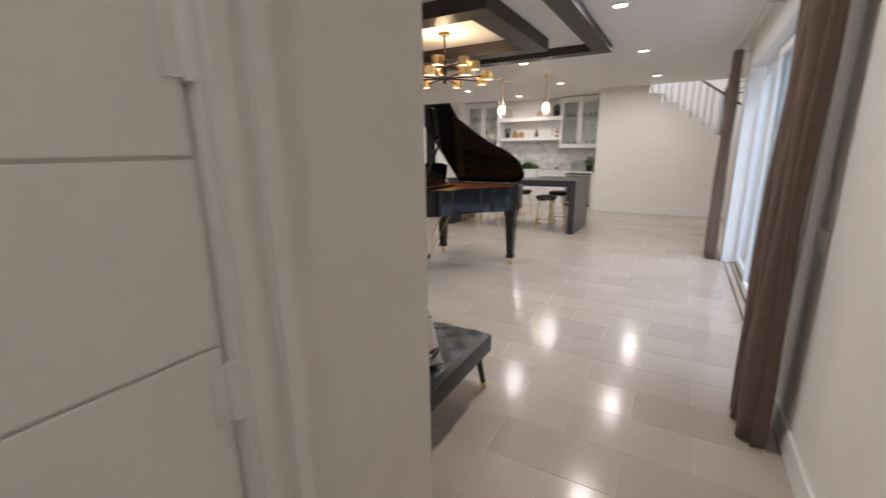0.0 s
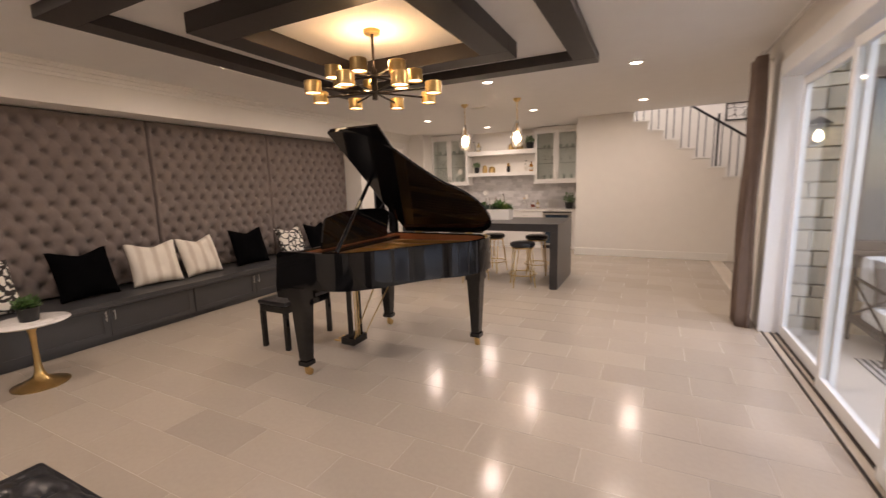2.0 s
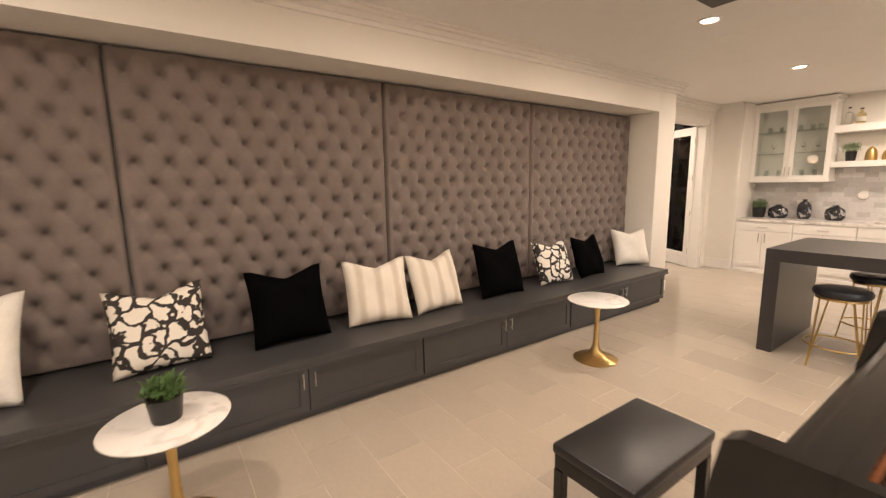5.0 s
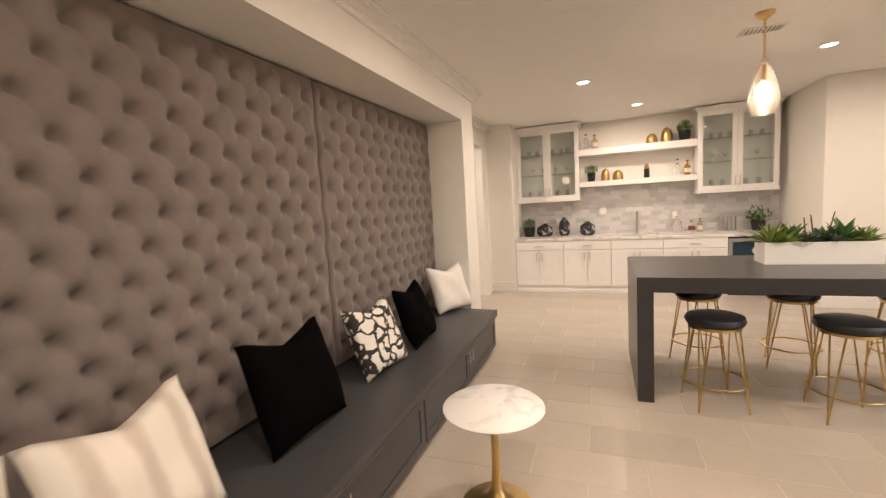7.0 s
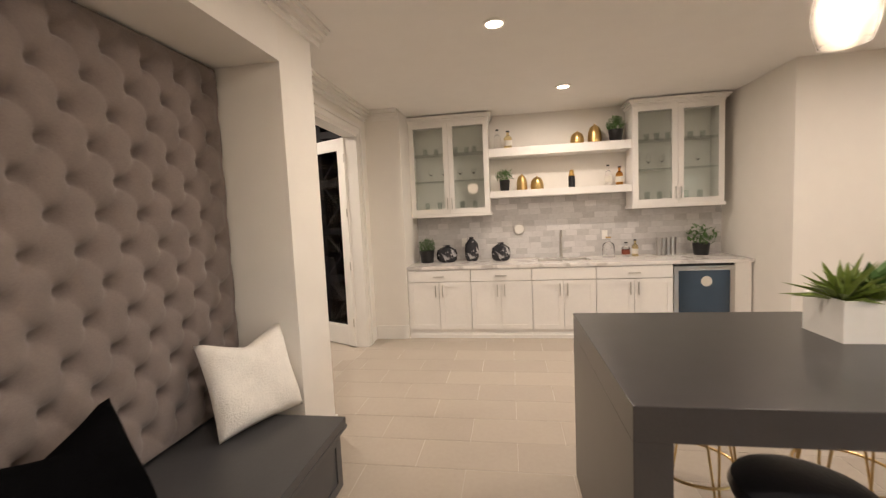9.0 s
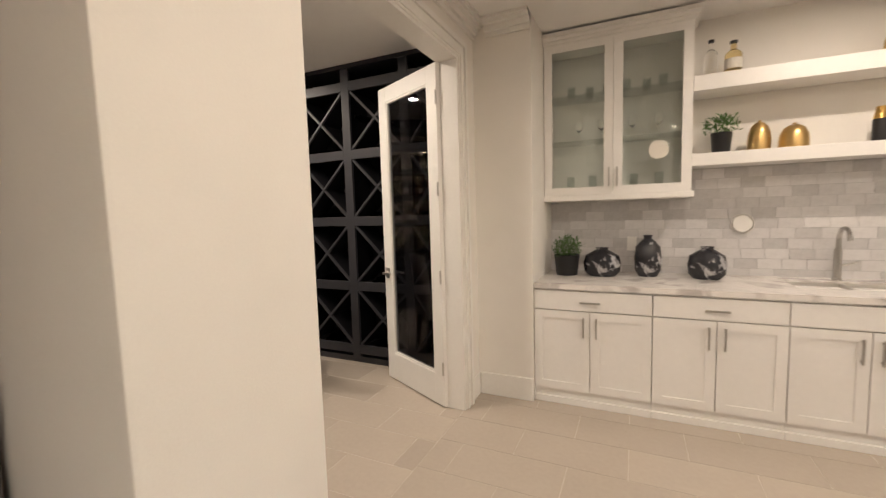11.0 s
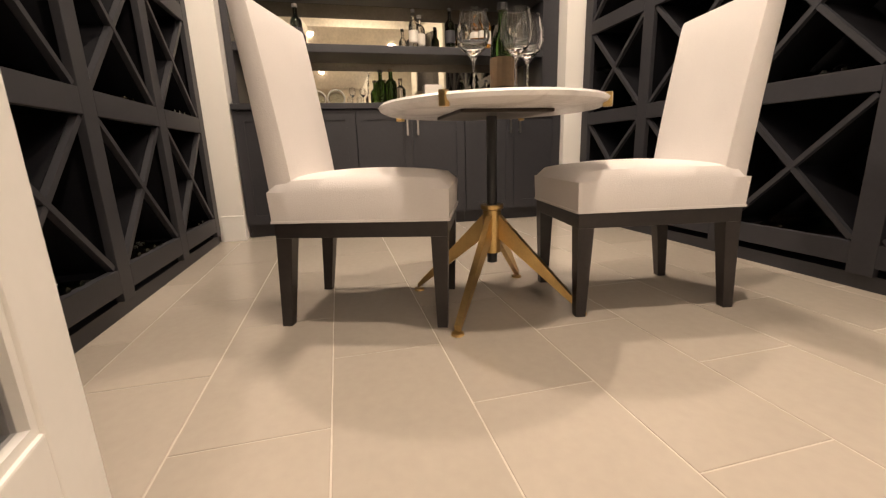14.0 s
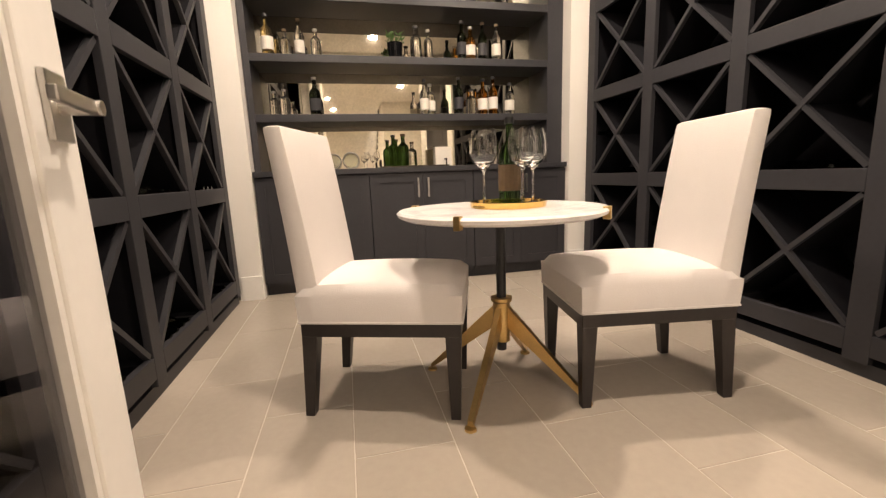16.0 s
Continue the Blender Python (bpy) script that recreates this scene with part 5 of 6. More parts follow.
# ---- curtains and rod ----
def curtain(y0, y1, x, folds, label, lean=0.0, seed=0):
    t = thing("curtain", (x, (y0 + y1) / 2, 0.01), label, "curtain", "linen curtains at the glass doors")
    rnd = random.Random(seed)
    n, rows = folds * 14, 22
    vs = []
    ph = [rnd.uniform(-0.5, 0.5) for _ in range(folds + 2)]
    L = y1 - y0
    for r in range(rows + 1):
        f = r / rows
        z = f * 2.74
        flare = 1 + 0.12 * (1 - f)
        for i in range(n + 1):
            s = i / n
            w = math.sin(2 * math.pi * folds * s + ph[int(s * folds)] * 0.6 + 0.5 * (1 - f) * ph[int(s * folds) + 1])
            vs.append((0.055 * w * (0.8 + 0.25 * (1 - f)) + 0.012 * math.sin(9 * f + i * 0.3), (s - 0.5) * L * flare + lean * (1 - f), z))
    fs = [(r * (n + 1) + i, r * (n + 1) + i + 1, (r + 1) * (n + 1) + i + 1, (r + 1) * (n + 1) + i) for r in range(rows) for i in range(n)]
    me = bpy.data.meshes.new("cloth")
    me.from_pydata(vs, [], fs)
    me.materials.append(M_CURTAIN)
    me.polygons.foreach_set("use_smooth", [True] * len(me.polygons))
    ob = new("cloth", me)
    ob.parent = t
    so = ob.modifiers.new("thick", "SOLIDIFY")
    so.thickness = 0.006
    rg = B()
    for i in range(folds):
        yy = (i + 0.5) / folds * L - L / 2
        q = ring(B(), 0.024, 0.003, 0, 14, 5)
        for v in q.verts:
            v.co = Vector((v.co.x, yy + v.co.z, 2.755 + v.co.y))
        join(rg, q)
    part("curtain_ring", rg, M_STEEL, t)


curtain(2.46, 2.87, 0.47, 5, "heavy brown-grey linen curtain gathered beside the glass", seed=1)
curtain(6.78, 7.12, 0.47, 5, "heavy brown-grey linen curtain gathered beside the glass", seed=2)
rod = thing("curtain_rod", (0.49, 0, 2.78), "brushed nickel curtain rod with brackets", "curtain rod")
part("rod", tube(B(), (0, 2.2, 0), (0, 7.25, 0), 0.013), M_STEEL, rod)
for yy in (2.32, 4.9, 7.18):
    b = B()
    tube(b, (0, yy, 0), (0.13, yy, 0), 0.008)
    tube(b, (0.12, yy, 0), (0.129, yy, 0), 0.03)
    part("bracket", b, M_STEEL, rod)
for yy in (2.2, 7.25):
    part("finial", lathe(B(), [(0, -0.02), (0.018, -0.012), (0.02, 0), (0.018, 0.012), (0, 0.02)], 14, (0, yy, 0)), M_STEEL, rod, "", True)

# ---- leather slipper chair ----
oc = thing("settee", (-1.94, 1.93, 0), "black tufted leather armless settee", "settee")
n = 64
L0, D0 = 0.78, 1.95
vs, fs = [], []
for i in range(n + 1):
    for j in range(n + 1):
        u, v = i / n, j / n
        a, b = u * 9 + v * 4, u * 9 - v * 4
        d = math.hypot((a - round(a)), (b - round(b)))
        e = min(u, 1 - u, v, 1 - v)
        z = 0.40 + min(1, e / 0.1) * (0.03 * (abs(math.sin(math.pi * a) * math.sin(math.pi * b))) ** 0.5 - 0.05 * math.exp(-(d / 0.18) ** 2))
        z -= 0.03 * max(0, 1 - e / 0.06) ** 2
        vs.append(((u - 0.5) * D0, (v - 0.5) * L0, z))
fs = [(i * (n + 1) + j, (i + 1) * (n + 1) + j, (i + 1) * (n + 1) + j + 1, i * (n + 1) + j + 1) for i in range(n) for j in range(n)]
me = bpy.data.meshes.new("seat_cushion")
me.from_pydata(vs, [], fs)
me.materials.append(M_LEATHER)
me.polygons.foreach_set("use_smooth", [True] * len(me.polygons))
ob = new("seat_cushion", me)
ob.parent = oc
part("seat_frame", blk(-D0 / 2, D0 / 2, -L0 / 2, L0 / 2, 0.27, 0.392, bevel=0.02), M_LEATHER, oc, "", True)
bk = blk(-D0 / 2 + 0.02, D0 / 2 - 0.02, -0.06, 0.06, 0.0, 0.52, bevel=0.035)
for v in bk.verts:
    v.co.y += -L0 / 2 + 0.05 - v.co.z * 0.28
    v.co.z += 0.28
part("backrest", bk, M_LEATHER, oc, "", True)
for sx in (-1, 1):
    for sy in (-1, 1):
        lg = tube(B(), (sx * 0.90, sy * 0.32, 0.27), (sx * 0.93, sy * 0.35, 0.05), 0.022, 0.016)
        leg = part("leg", lg, M_WENGE, oc)
        part("ferrule", tube(B(), (sx * 0.93, sy * 0.35, 0.05), (sx * 0.935, sy * 0.355, 0.0), 0.017, 0.014), M_BRASS, leg, "brass foot cap")
cushion("cushion", M_MARBLEPILLOW, 0.45, 0.15, (-1.24, 1.74, 0.42), 26, 190, "white and grey swirl print cushion on the leather settee", "cushions on the settee", seed=21)
cushion("cushion", M_MARBLEPILLOW, 0.48, 0.14, (-1.66, 1.78, 0.42), 28, 178, "white swirl print cushion on the leather settee", "cushions on the settee", seed=22)

# ---- stair treads and rail ----
stair = thing("staircase", (0, 0, 0), "white staircase with pale treads rising behind the wall", "stairs")
x, z = x_top, H - 0.03
steps = []
while z - RISE > 0.05 and x + GO < 2.6:
    steps.append((x, z))
    x += GO
    z -= RISE
for sx, sz in steps:
    part("tread", blk(sx - 0.02, sx + GO + 0.02, SWY - 0.015, SWY + 1.35, sz + 0.001, sz + 0.035, bevel=0.006), M_TRIM, stair)
    part("riser", blk(sx + GO - 0.02, sx + GO, SWY + 0.121, SWY + 1.35, sz - RISE, sz), M_TRIM, stair)
rail = thing("stair_railing", (0, 0, 0), "black iron stair railing with thin balusters", "railing")
for sx, sz in steps:
    for o in (0.06, 0.185):
        part("baluster", tube(B(), (sx + o, SWY + 0.06, sz + 0.035), (sx + o, SWY + 0.06, sz + 0.95 - (o * 0.71)), 0.008, seg=8), M_BLACK, rail)
(ax, az), (bx2, bz) = steps[0], steps[-1]
part("handrail", tube(B(), (ax, SWY + 0.06, az + 0.95), (bx2 + GO, SWY + 0.06, bz + 0.95 - RISE), 0.022), M_BLACK, rail)
nx, nz = steps[6]
part("newel", blk(nx + 0.1, nx + 0.135, SWY + 0.045, SWY + 0.08, nz + 0.035, nz + 1.0), M_BLACK, rail)

pf = thing("picture_frame", (1.12, SWY + 1.349, 2.93), "black framed abstract print on the stairwell wall", "picture")
fr = B()
for q in ((-0.25, 0.25, -0.18, -0.155), (-0.25, 0.25, 0.155, 0.18), (-0.25, -0.225, -0.155, 0.155), (0.225, 0.25, -0.155, 0.155)):
    box(fr, q[0], q[1], -0.025, 0, q[2], q[3])
part("frame", fr, M_BLACK, pf)
part("print", blk(-0.225, 0.225, -0.012, -0.002, -0.155, 0.155), M_MARBLEPILLOW, pf, "black and white print")
ws = thing("light_switch", (0.62, 2.60, 1.11), "white three-gang rocker light switch on the wall", "switch")
part("plate", blk(-0.006, 0, -0.085, 0.085, -0.06, 0.06, bevel=0.002), M_PLASTIC, ws)
for y in (-0.05, 0.0, 0.05):
    part("rocker", blk(-0.011, -0.006, y - 0.017, y + 0.017, -0.035, 0.035, bevel=0.002), M_PLASTIC, ws)

# ---- wine room: lattice racks ----
def wine_rack(y_front, side, posts, label):
    """side: +1 when the rack opens towards -y (it stands on the far wall), -1 when it opens towards +y."""
    t = thing("wine_rack", (0, y_front, 0), label, "wine rack", "lattice wine racks")
    dep = 0.34 * side
    zs = [0.14, 0.785, 1.43, 2.075, 2.72]
    x0, x1 = posts[0], posts[-1]

    def slab(xa, xb, ya, yb, za, zb, bevel=0.0):
        ya, yb = sorted((ya, yb))
        return blk(xa, xb, ya, yb, za, zb, bevel=bevel)
    for p in posts:
        part("post", slab(p - 0.045, p + 0.045, 0.0, 0.03 * side, 0.06, 2.88, 0.003), M_RACK, t)
        # Boards behind the front face carry the rack's shade in their colour.
        part("divider", slab(p - 0.01, p + 0.01, 0.031 * side, dep, 0.06, 2.88), M_RACKSHADE, t)
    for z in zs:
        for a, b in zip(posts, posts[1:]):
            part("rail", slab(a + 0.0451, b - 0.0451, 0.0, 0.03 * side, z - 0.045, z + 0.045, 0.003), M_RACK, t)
            part("shelf_board", slab(a + 0.0101, b - 0.0101, 0.031 * side, dep, z - 0.01, z + 0.01), M_RACKSHADE, t)
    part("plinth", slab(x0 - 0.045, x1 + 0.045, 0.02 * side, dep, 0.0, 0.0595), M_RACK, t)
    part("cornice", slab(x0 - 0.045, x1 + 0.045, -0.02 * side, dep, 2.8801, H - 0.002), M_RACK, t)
    part("back_panel", slab(x0 - 0.02, x1 + 0.02, dep, dep + 0.004 * side, 0.06, 2.88), M_RACKSHADE, t)
    for a, b in zip(posts, posts[1:]):
        for z0, z1 in zip(zs, zs[1:]):
            lo, hi, xa, xb = z0 + 0.045, z1 - 0.045, a + 0.045, b - 0.045
            for flip in (0, 1):
                bm = B()
                w = 0.022
                pa, pb = (xa, lo), (xb, hi)
                if flip:
                    pa, pb = (xa, hi), (xb, lo)
                d = Vector((pb[0] - pa[0], pb[1] - pa[1])).normalized()
                nn = Vector((-d.y, d.x)) * w / 2
                pa2, pb2 = Vector(pa) + d * 0.012, Vector(pb) - d * 0.012
                q = [pa2 - nn, pb2 - nn, pb2 + nn, pa2 + nn]
                off = 0.006 + 0.002 * flip
                lo_v = [bm.verts.new((v.x, off * side, v.y)) for v in q]
                hi_v = [bm.verts.new((v.x, (0.03 + 0.002 * flip) * side, v.y)) for v in q]
                for i in range(4):
                    bm.faces.new((lo_v[i], lo_v[(i + 1) % 4], hi_v[(i + 1) % 4], hi_v[i]))
                bm.faces.new(lo_v)
                bm.faces.new(hi_v[::-1])
                part("lattice_strip", bm, M_RACK, t)
                # The deep part of each strip is coloured near black for shade.
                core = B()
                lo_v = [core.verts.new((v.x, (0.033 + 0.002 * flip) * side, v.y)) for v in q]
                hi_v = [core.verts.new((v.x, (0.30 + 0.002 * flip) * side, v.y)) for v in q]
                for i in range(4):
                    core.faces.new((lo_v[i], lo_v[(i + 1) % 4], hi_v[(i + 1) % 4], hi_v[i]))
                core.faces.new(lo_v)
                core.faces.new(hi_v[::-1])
                part("lattice_board", core, M_RACKSHADE, t)
    return t


RIGHT_POSTS = [-9.735, -9.09, -8.445, -7.80, -7.155, -6.66]
LEFT_POSTS = [-9.76, -9.115, -8.47, -7.825, -7.18, -6.66]
wine_rack(11.75, 1, RIGHT_POSTS, "dark floor-to-ceiling lattice wine rack with bottles")
wine_rack(9.0, -1, LEFT_POSTS, "dark floor-to-ceiling lattice wine rack with bottles")

wb = tube(B(), (0, 0, 0), (0, 0.20, 0), 0.036, seg=12)
tube(wb, (0, -0.03, 0), (0, 0, 0), 0.016, 0.034, seg=12)
tube(wb, (0, -0.09, 0), (0, -0.03, 0), 0.014, 0.014, seg=10)
bottle_mesh = None
rnd = random.Random(12)
for y_f, s, posts in ((11.75, 1, RIGHT_POSTS), (9.0, -1, LEFT_POSTS)):
    for a, b in zip(posts, posts[1:]):
        for z0 in (0.14, 0.785, 1.43, 2.075):
            cx = (a + b) / 2
            for k in range(rnd.randint(2, 4)):
                spot = (cx + (k - 1.2) * 0.076, z0 + 0.05)
                if rnd.random() < 0.25 and k == 0:
                    spot = (a + 0.095, z0 + 0.325 + 0.03)
                if bottle_mesh is None:
                    ob = to_object("wine_bottle", wb, M_DARKGLASS, True)
                    bottle_mesh = ob.data
                else:
                    ob = new("wine_bottle", bottle_mesh)
                ob.matrix_basis = pose(spot[0], y_f + s * 0.11, spot[1], 0, 0, 0 if s > 0 else 180)
                tagged(ob, "dark wine bottle lying in the lattice rack", "wine bottle", "wine bottles in the racks")

# ---- wine room: back bar ----
CX = -9.9
bar = thing("bar_counter", (0, 0, 0), "charcoal bar counter top under the bottle shelves", "countertop")
part("top", blk(-10.345, CX + 0.02, 9.155, 11.635, 0.895, 0.935, bevel=0.003), M_RACK, bar)


def bar_cabinet(y0, y1):
    t = thing("bar_cabinet", (0, 0, 0), "charcoal base cabinet with two shaker doors", "cabinet", "charcoal bar cabinets")
    part("carcass", blk(-10.345, CX - 0.02, y0 + 0.001, y1 - 0.001, 0.09, 0.893), M_RACK, t)
    part("toe_kick", blk(-10.345, CX - 0.06, y0 + 0.001, y1 - 0.001, 0, 0.09), M_RACK, t)
    ym = (y0 + y1) / 2
    for a, b, hy in ((y0 + 0.004, ym - 0.002, ym - 0.04), (ym + 0.002, y1 - 0.004, ym + 0.04)):
        d = part("door", blk(CX - 0.02, CX - 0.008, a, b, 0.1, 0.885), M_RACK, t)
        fr = B()
        for q in ((a, b, 0.1, 0.165), (a, b, 0.82, 0.885), (a, a + 0.065, 0.165, 0.82), (b - 0.065, b, 0.165, 0.82)):
            box(fr, CX - 0.008, CX, q[0], q[1], q[2], q[3])
        part("door_frame", fr, M_RACK, d)
        hb = B()
        box(hb, CX + 0.024, CX + 0.034, hy - 0.006, hy + 0.006, 0.70, 0.85)
        for z in (0.715, 0.825):
            box(hb, CX, CX + 0.025, hy - 0.005, hy + 0.005, z, z + 0.01)
        part("handle", hb, M_STEEL, d, "nickel bar handle")


for y0, y1 in ((9.155, 9.98), (9.98, 10.81), (10.81, 11.635)):
    bar_cabinet(y0, y1)
shelf = thing("bottle_shelf", (0, 0, 0), "charcoal open shelving with a mirrored back", "shelf unit")
SY0, SY1, SXF, SXB = 9.20, 11.50, -9.98, -10.345
part("side", blk(SXB, SXF, SY0 - 0.045, SY0, 0.936, 2.86), M_RACK, shelf)
part("side", blk(SXB, SXF, SY1, SY1 + 0.135, 0.936, 2.86), M_RACK, shelf)
SHELVES = [1.345, 1.765, 2.185, 2.60]
for z in SHELVES:
    part("shelf_board", blk(SXB + 0.006, SXF - 0.003, SY0, SY1, z - 0.055, z, bevel=0.003), M_RACK, shelf)
part("top_panel", blk(SXB, SXF, SY0, SY1, 2.80, H - 0.002), M_RACK, shelf)
part("mirror_back", blk(SXB, SXB + 0.005, SY0, SY1, 0.936, 2.80), M_MIRROR, shelf, "smoky antique mirror back")

rnd = random.Random(31)
KINDS = [(M_CLEAR, M_LABEL, "clear spirit bottle with a white label"), (M_AMBER, M_LABEL, "amber whisky bottle with a pale label"), (M_CLEAR, None, "clear glass decanter bottle"),
         (M_DARKGLASS, M_LABELDARK, "dark bottle with a black label"), (M_PALEGOLD, M_LABEL, "pale gold spirit bottle with a label"), (M_GREENGLASS, None, "green glass bottle with a dark cap")]
ROWS_OF = [(1.345, [(9.32, 2), (9.40, 2), (9.62, 3), (10.53, 0), (10.47, 0), (10.76, 3), (10.88, 2), (10.98, 1), (11.06, 1), (11.21, 0)]),
           (1.765, [(9.32, 4), (9.44, 2), (9.54, 0), (9.66, 2), (10.42, 2), (10.53, 2), (10.80, 3), (10.87, 1), (10.98, 3), (11.09, 0)]),
           (2.185, [(9.5, 2), (9.75, 4), (10.2, 0), (10.6, 1), (10.9, 3), (11.2, 2)]),
           (0.936, [(10.20, 5), (10.28, 5), (10.36, 2), (10.98, 3), (11.06, 2)])]
for z, row in ROWS_OF:
    for y, k in row:
        m, lm, text = KINDS[k]
        hgt = rnd.uniform(0.25, 0.31) if k != 2 else rnd.uniform(0.19, 0.26)
        bottle((rnd.uniform(-10.16, -10.08), y, z + 0.001), m, text, hgt=hgt, r=rnd.uniform(0.034, 0.046), label_mat=lm, cap=rnd.choice((M_BLACK, M_STEM, M_STEEL)), group="spirit bottles on the bar shelves")
potted_plant((-10.12, 10.26, 1.766), 0.062, 0.13, M_LEAF, "small green plant in a glossy black pot", mat_pot=M_PIANO, spread=1.2, tall=0.05, seed=14, size=0.05, count=70)
tr = thing("serving_tray", (-10.10, 10.36, 0.936), "dark rectangular serving tray with handles", "tray")
part("base", blk(-0.11, 0.11, -0.28, 0.28, 0, 0.012, bevel=0.003), M_DARKMETAL, tr)
for s in (-1, 1):
    b = B()
    for yy in (-0.0, 0.0):
        tube(b, (-0.05, s * 0.27, 0.012), (-0.05, s * 0.27, 0.06), 0.006, seg=8)
    tube(b, (0.05, s * 0.27, 0.012), (0.05, s * 0.27, 0.06), 0.006, seg=8)
    tube(b, (-0.05, s * 0.27, 0.06), (0.05, s * 0.27, 0.06), 0.006, seg=8)
    part("handle", b, M_DARKMETAL, tr)
bx = thing("gift_box", (-10.16, 10.62, 0.936), "white patterned bottle box on the bar", "box")
part("carton", blk(-0.05, 0.05, -0.07, 0.07, 0, 0.16, bevel=0.002), M_LABEL, bx)
for k, (y, r) in enumerate(((9.72, 0.06), (9.86, 0.065))):
    dsh = thing("display_plate", (-10.24, y, 0.936), "round silver-rimmed glass plate on a stand", "plate", "display plates on the bar")
    bm = ring(B(), r, 0.006, 0, 30, 6)
    for v in bm.verts:
        v.co = Vector((v.co.z, v.co.x, v.co.y + r + 0.008))
    part("rim", bm, M_STEEL, dsh)
    part("disc", tube(B(), (0, 0, r + 0.008), (0.004, 0, r + 0.008), r - 0.004, seg=28), M_PANE, dsh)
for y in (9.60, 9.66, 9.98, 10.06):
    wine_glass((-10.08, y, 0.936), 0.55, "small clear glass on the bar counter", "small glasses on the bar")


# ---- wine room: table and chairs ----
TX, TY, TZ = -8.14, 10.37, 0.735
tb = thing("bistro_table", (TX, TY, 0), "round marble bistro table on brass spider legs", "table")
part("tabletop", lathe(B(), [(0, TZ - 0.03), (0.367, TZ - 0.03), (0.39, TZ - 0.02), (0.395, TZ - 0.008), (0.386, TZ), (0, TZ)], 56), M_MARBLE, tb, "white marble top", True)
part("under_plate", blk(-0.16, 0.16, -0.16, 0.16, TZ - 0.042, TZ - 0.0305, bevel=0.003), M_DARKMETAL, tb)
part("post", tube(B(), (0, 0, 0.16), (0, 0, TZ - 0.042), 0.019, seg=16), M_BLACK, tb, "black threaded post", True)
part("hub", lathe(B(), [(0.02, 0.20), (0.034, 0.20), (0.034, 0.36), (0.042, 0.365), (0.042, 0.38), (0.02, 0.38)], 20), M_BRASS, tb, "brass collar", True)
for a in (-40, 48, 140, 228):
    r = radians(a)
    lg = B()
    p0, p1 = Vector((0.03 * math.cos(r), 0.03 * math.sin(r), 0.345)), Vector((0.335 * math.cos(r), 0.335 * math.sin(r), 0.012))
    sdir = Vector((-math.sin(r), math.cos(r), 0))
    q = []
    for p, hh in ((p0, 0.09), (p1, 0.02)):
        for sg in (-1, 1):
            q.append(p + sdir * 0.011 * sg)
            q.append(p + sdir * 0.011 * sg - Vector((0, 0, hh)) if hh > 0.05 else p + sdir * 0.011 * sg + Vector((0, 0, hh)))
    q = [lg.verts.new(v) for v in q]
    lg.faces.new((q[0], q[2], q[7], q[5]))
    lg.faces.new((q[1], q[3], q[6], q[4]))
    lg.faces.new((q[0], q[1], q[4], q[5]))
    lg.faces.new((q[2], q[3], q[6], q[7]))
    lg.faces.new((q[0], q[1], q[3], q[2]))
    lg.faces.new((q[4], q[5], q[7], q[6]))
    leg = part("leg", lg, M_BRASS, tb)
    part("foot", lathe(B(), [(0, 0), (0.022, 0), (0.02, 0.009), (0, 0.012)], 12, (p1.x, p1.y, 0)), M_BRASS, leg)
    part("clip", blk(-0.014, 0.013, -0.011, 0.011, TZ - 0.038, TZ + 0.006, bevel=0.003), M_BRASS, tb, "brass edge clip").matrix_basis = pose(0.386 * math.cos(r), 0.386 * math.sin(r), 0, 0, 0, a)
tray = thing("round_tray", (TX - 0.02, TY + 0.04, TZ), "round gold tray on the marble table", "tray")
part("tray", lathe(B(), [(0, 0), (0.145, 0), (0.148, 0.022), (0.142, 0.022), (0.139, 0.006), (0, 0.006)], 40), M_GOLD, tray, "", True)
bottle((TX - 0.05, TY + 0.06, TZ + 0.007), M_GREENGLASS, "green wine bottle with a brown label", hgt=0.33, r=0.042, label_mat=M_STEM, group="bottle on the gold tray")
for x, y in ((0.02, -0.07), (0.05, 0.07), (-0.01, 0.14)):
    wine_glass((TX + x, TY + y, TZ + 0.007), 1.2, "large clear wine glass on the gold tray", "wine glasses on the tray")


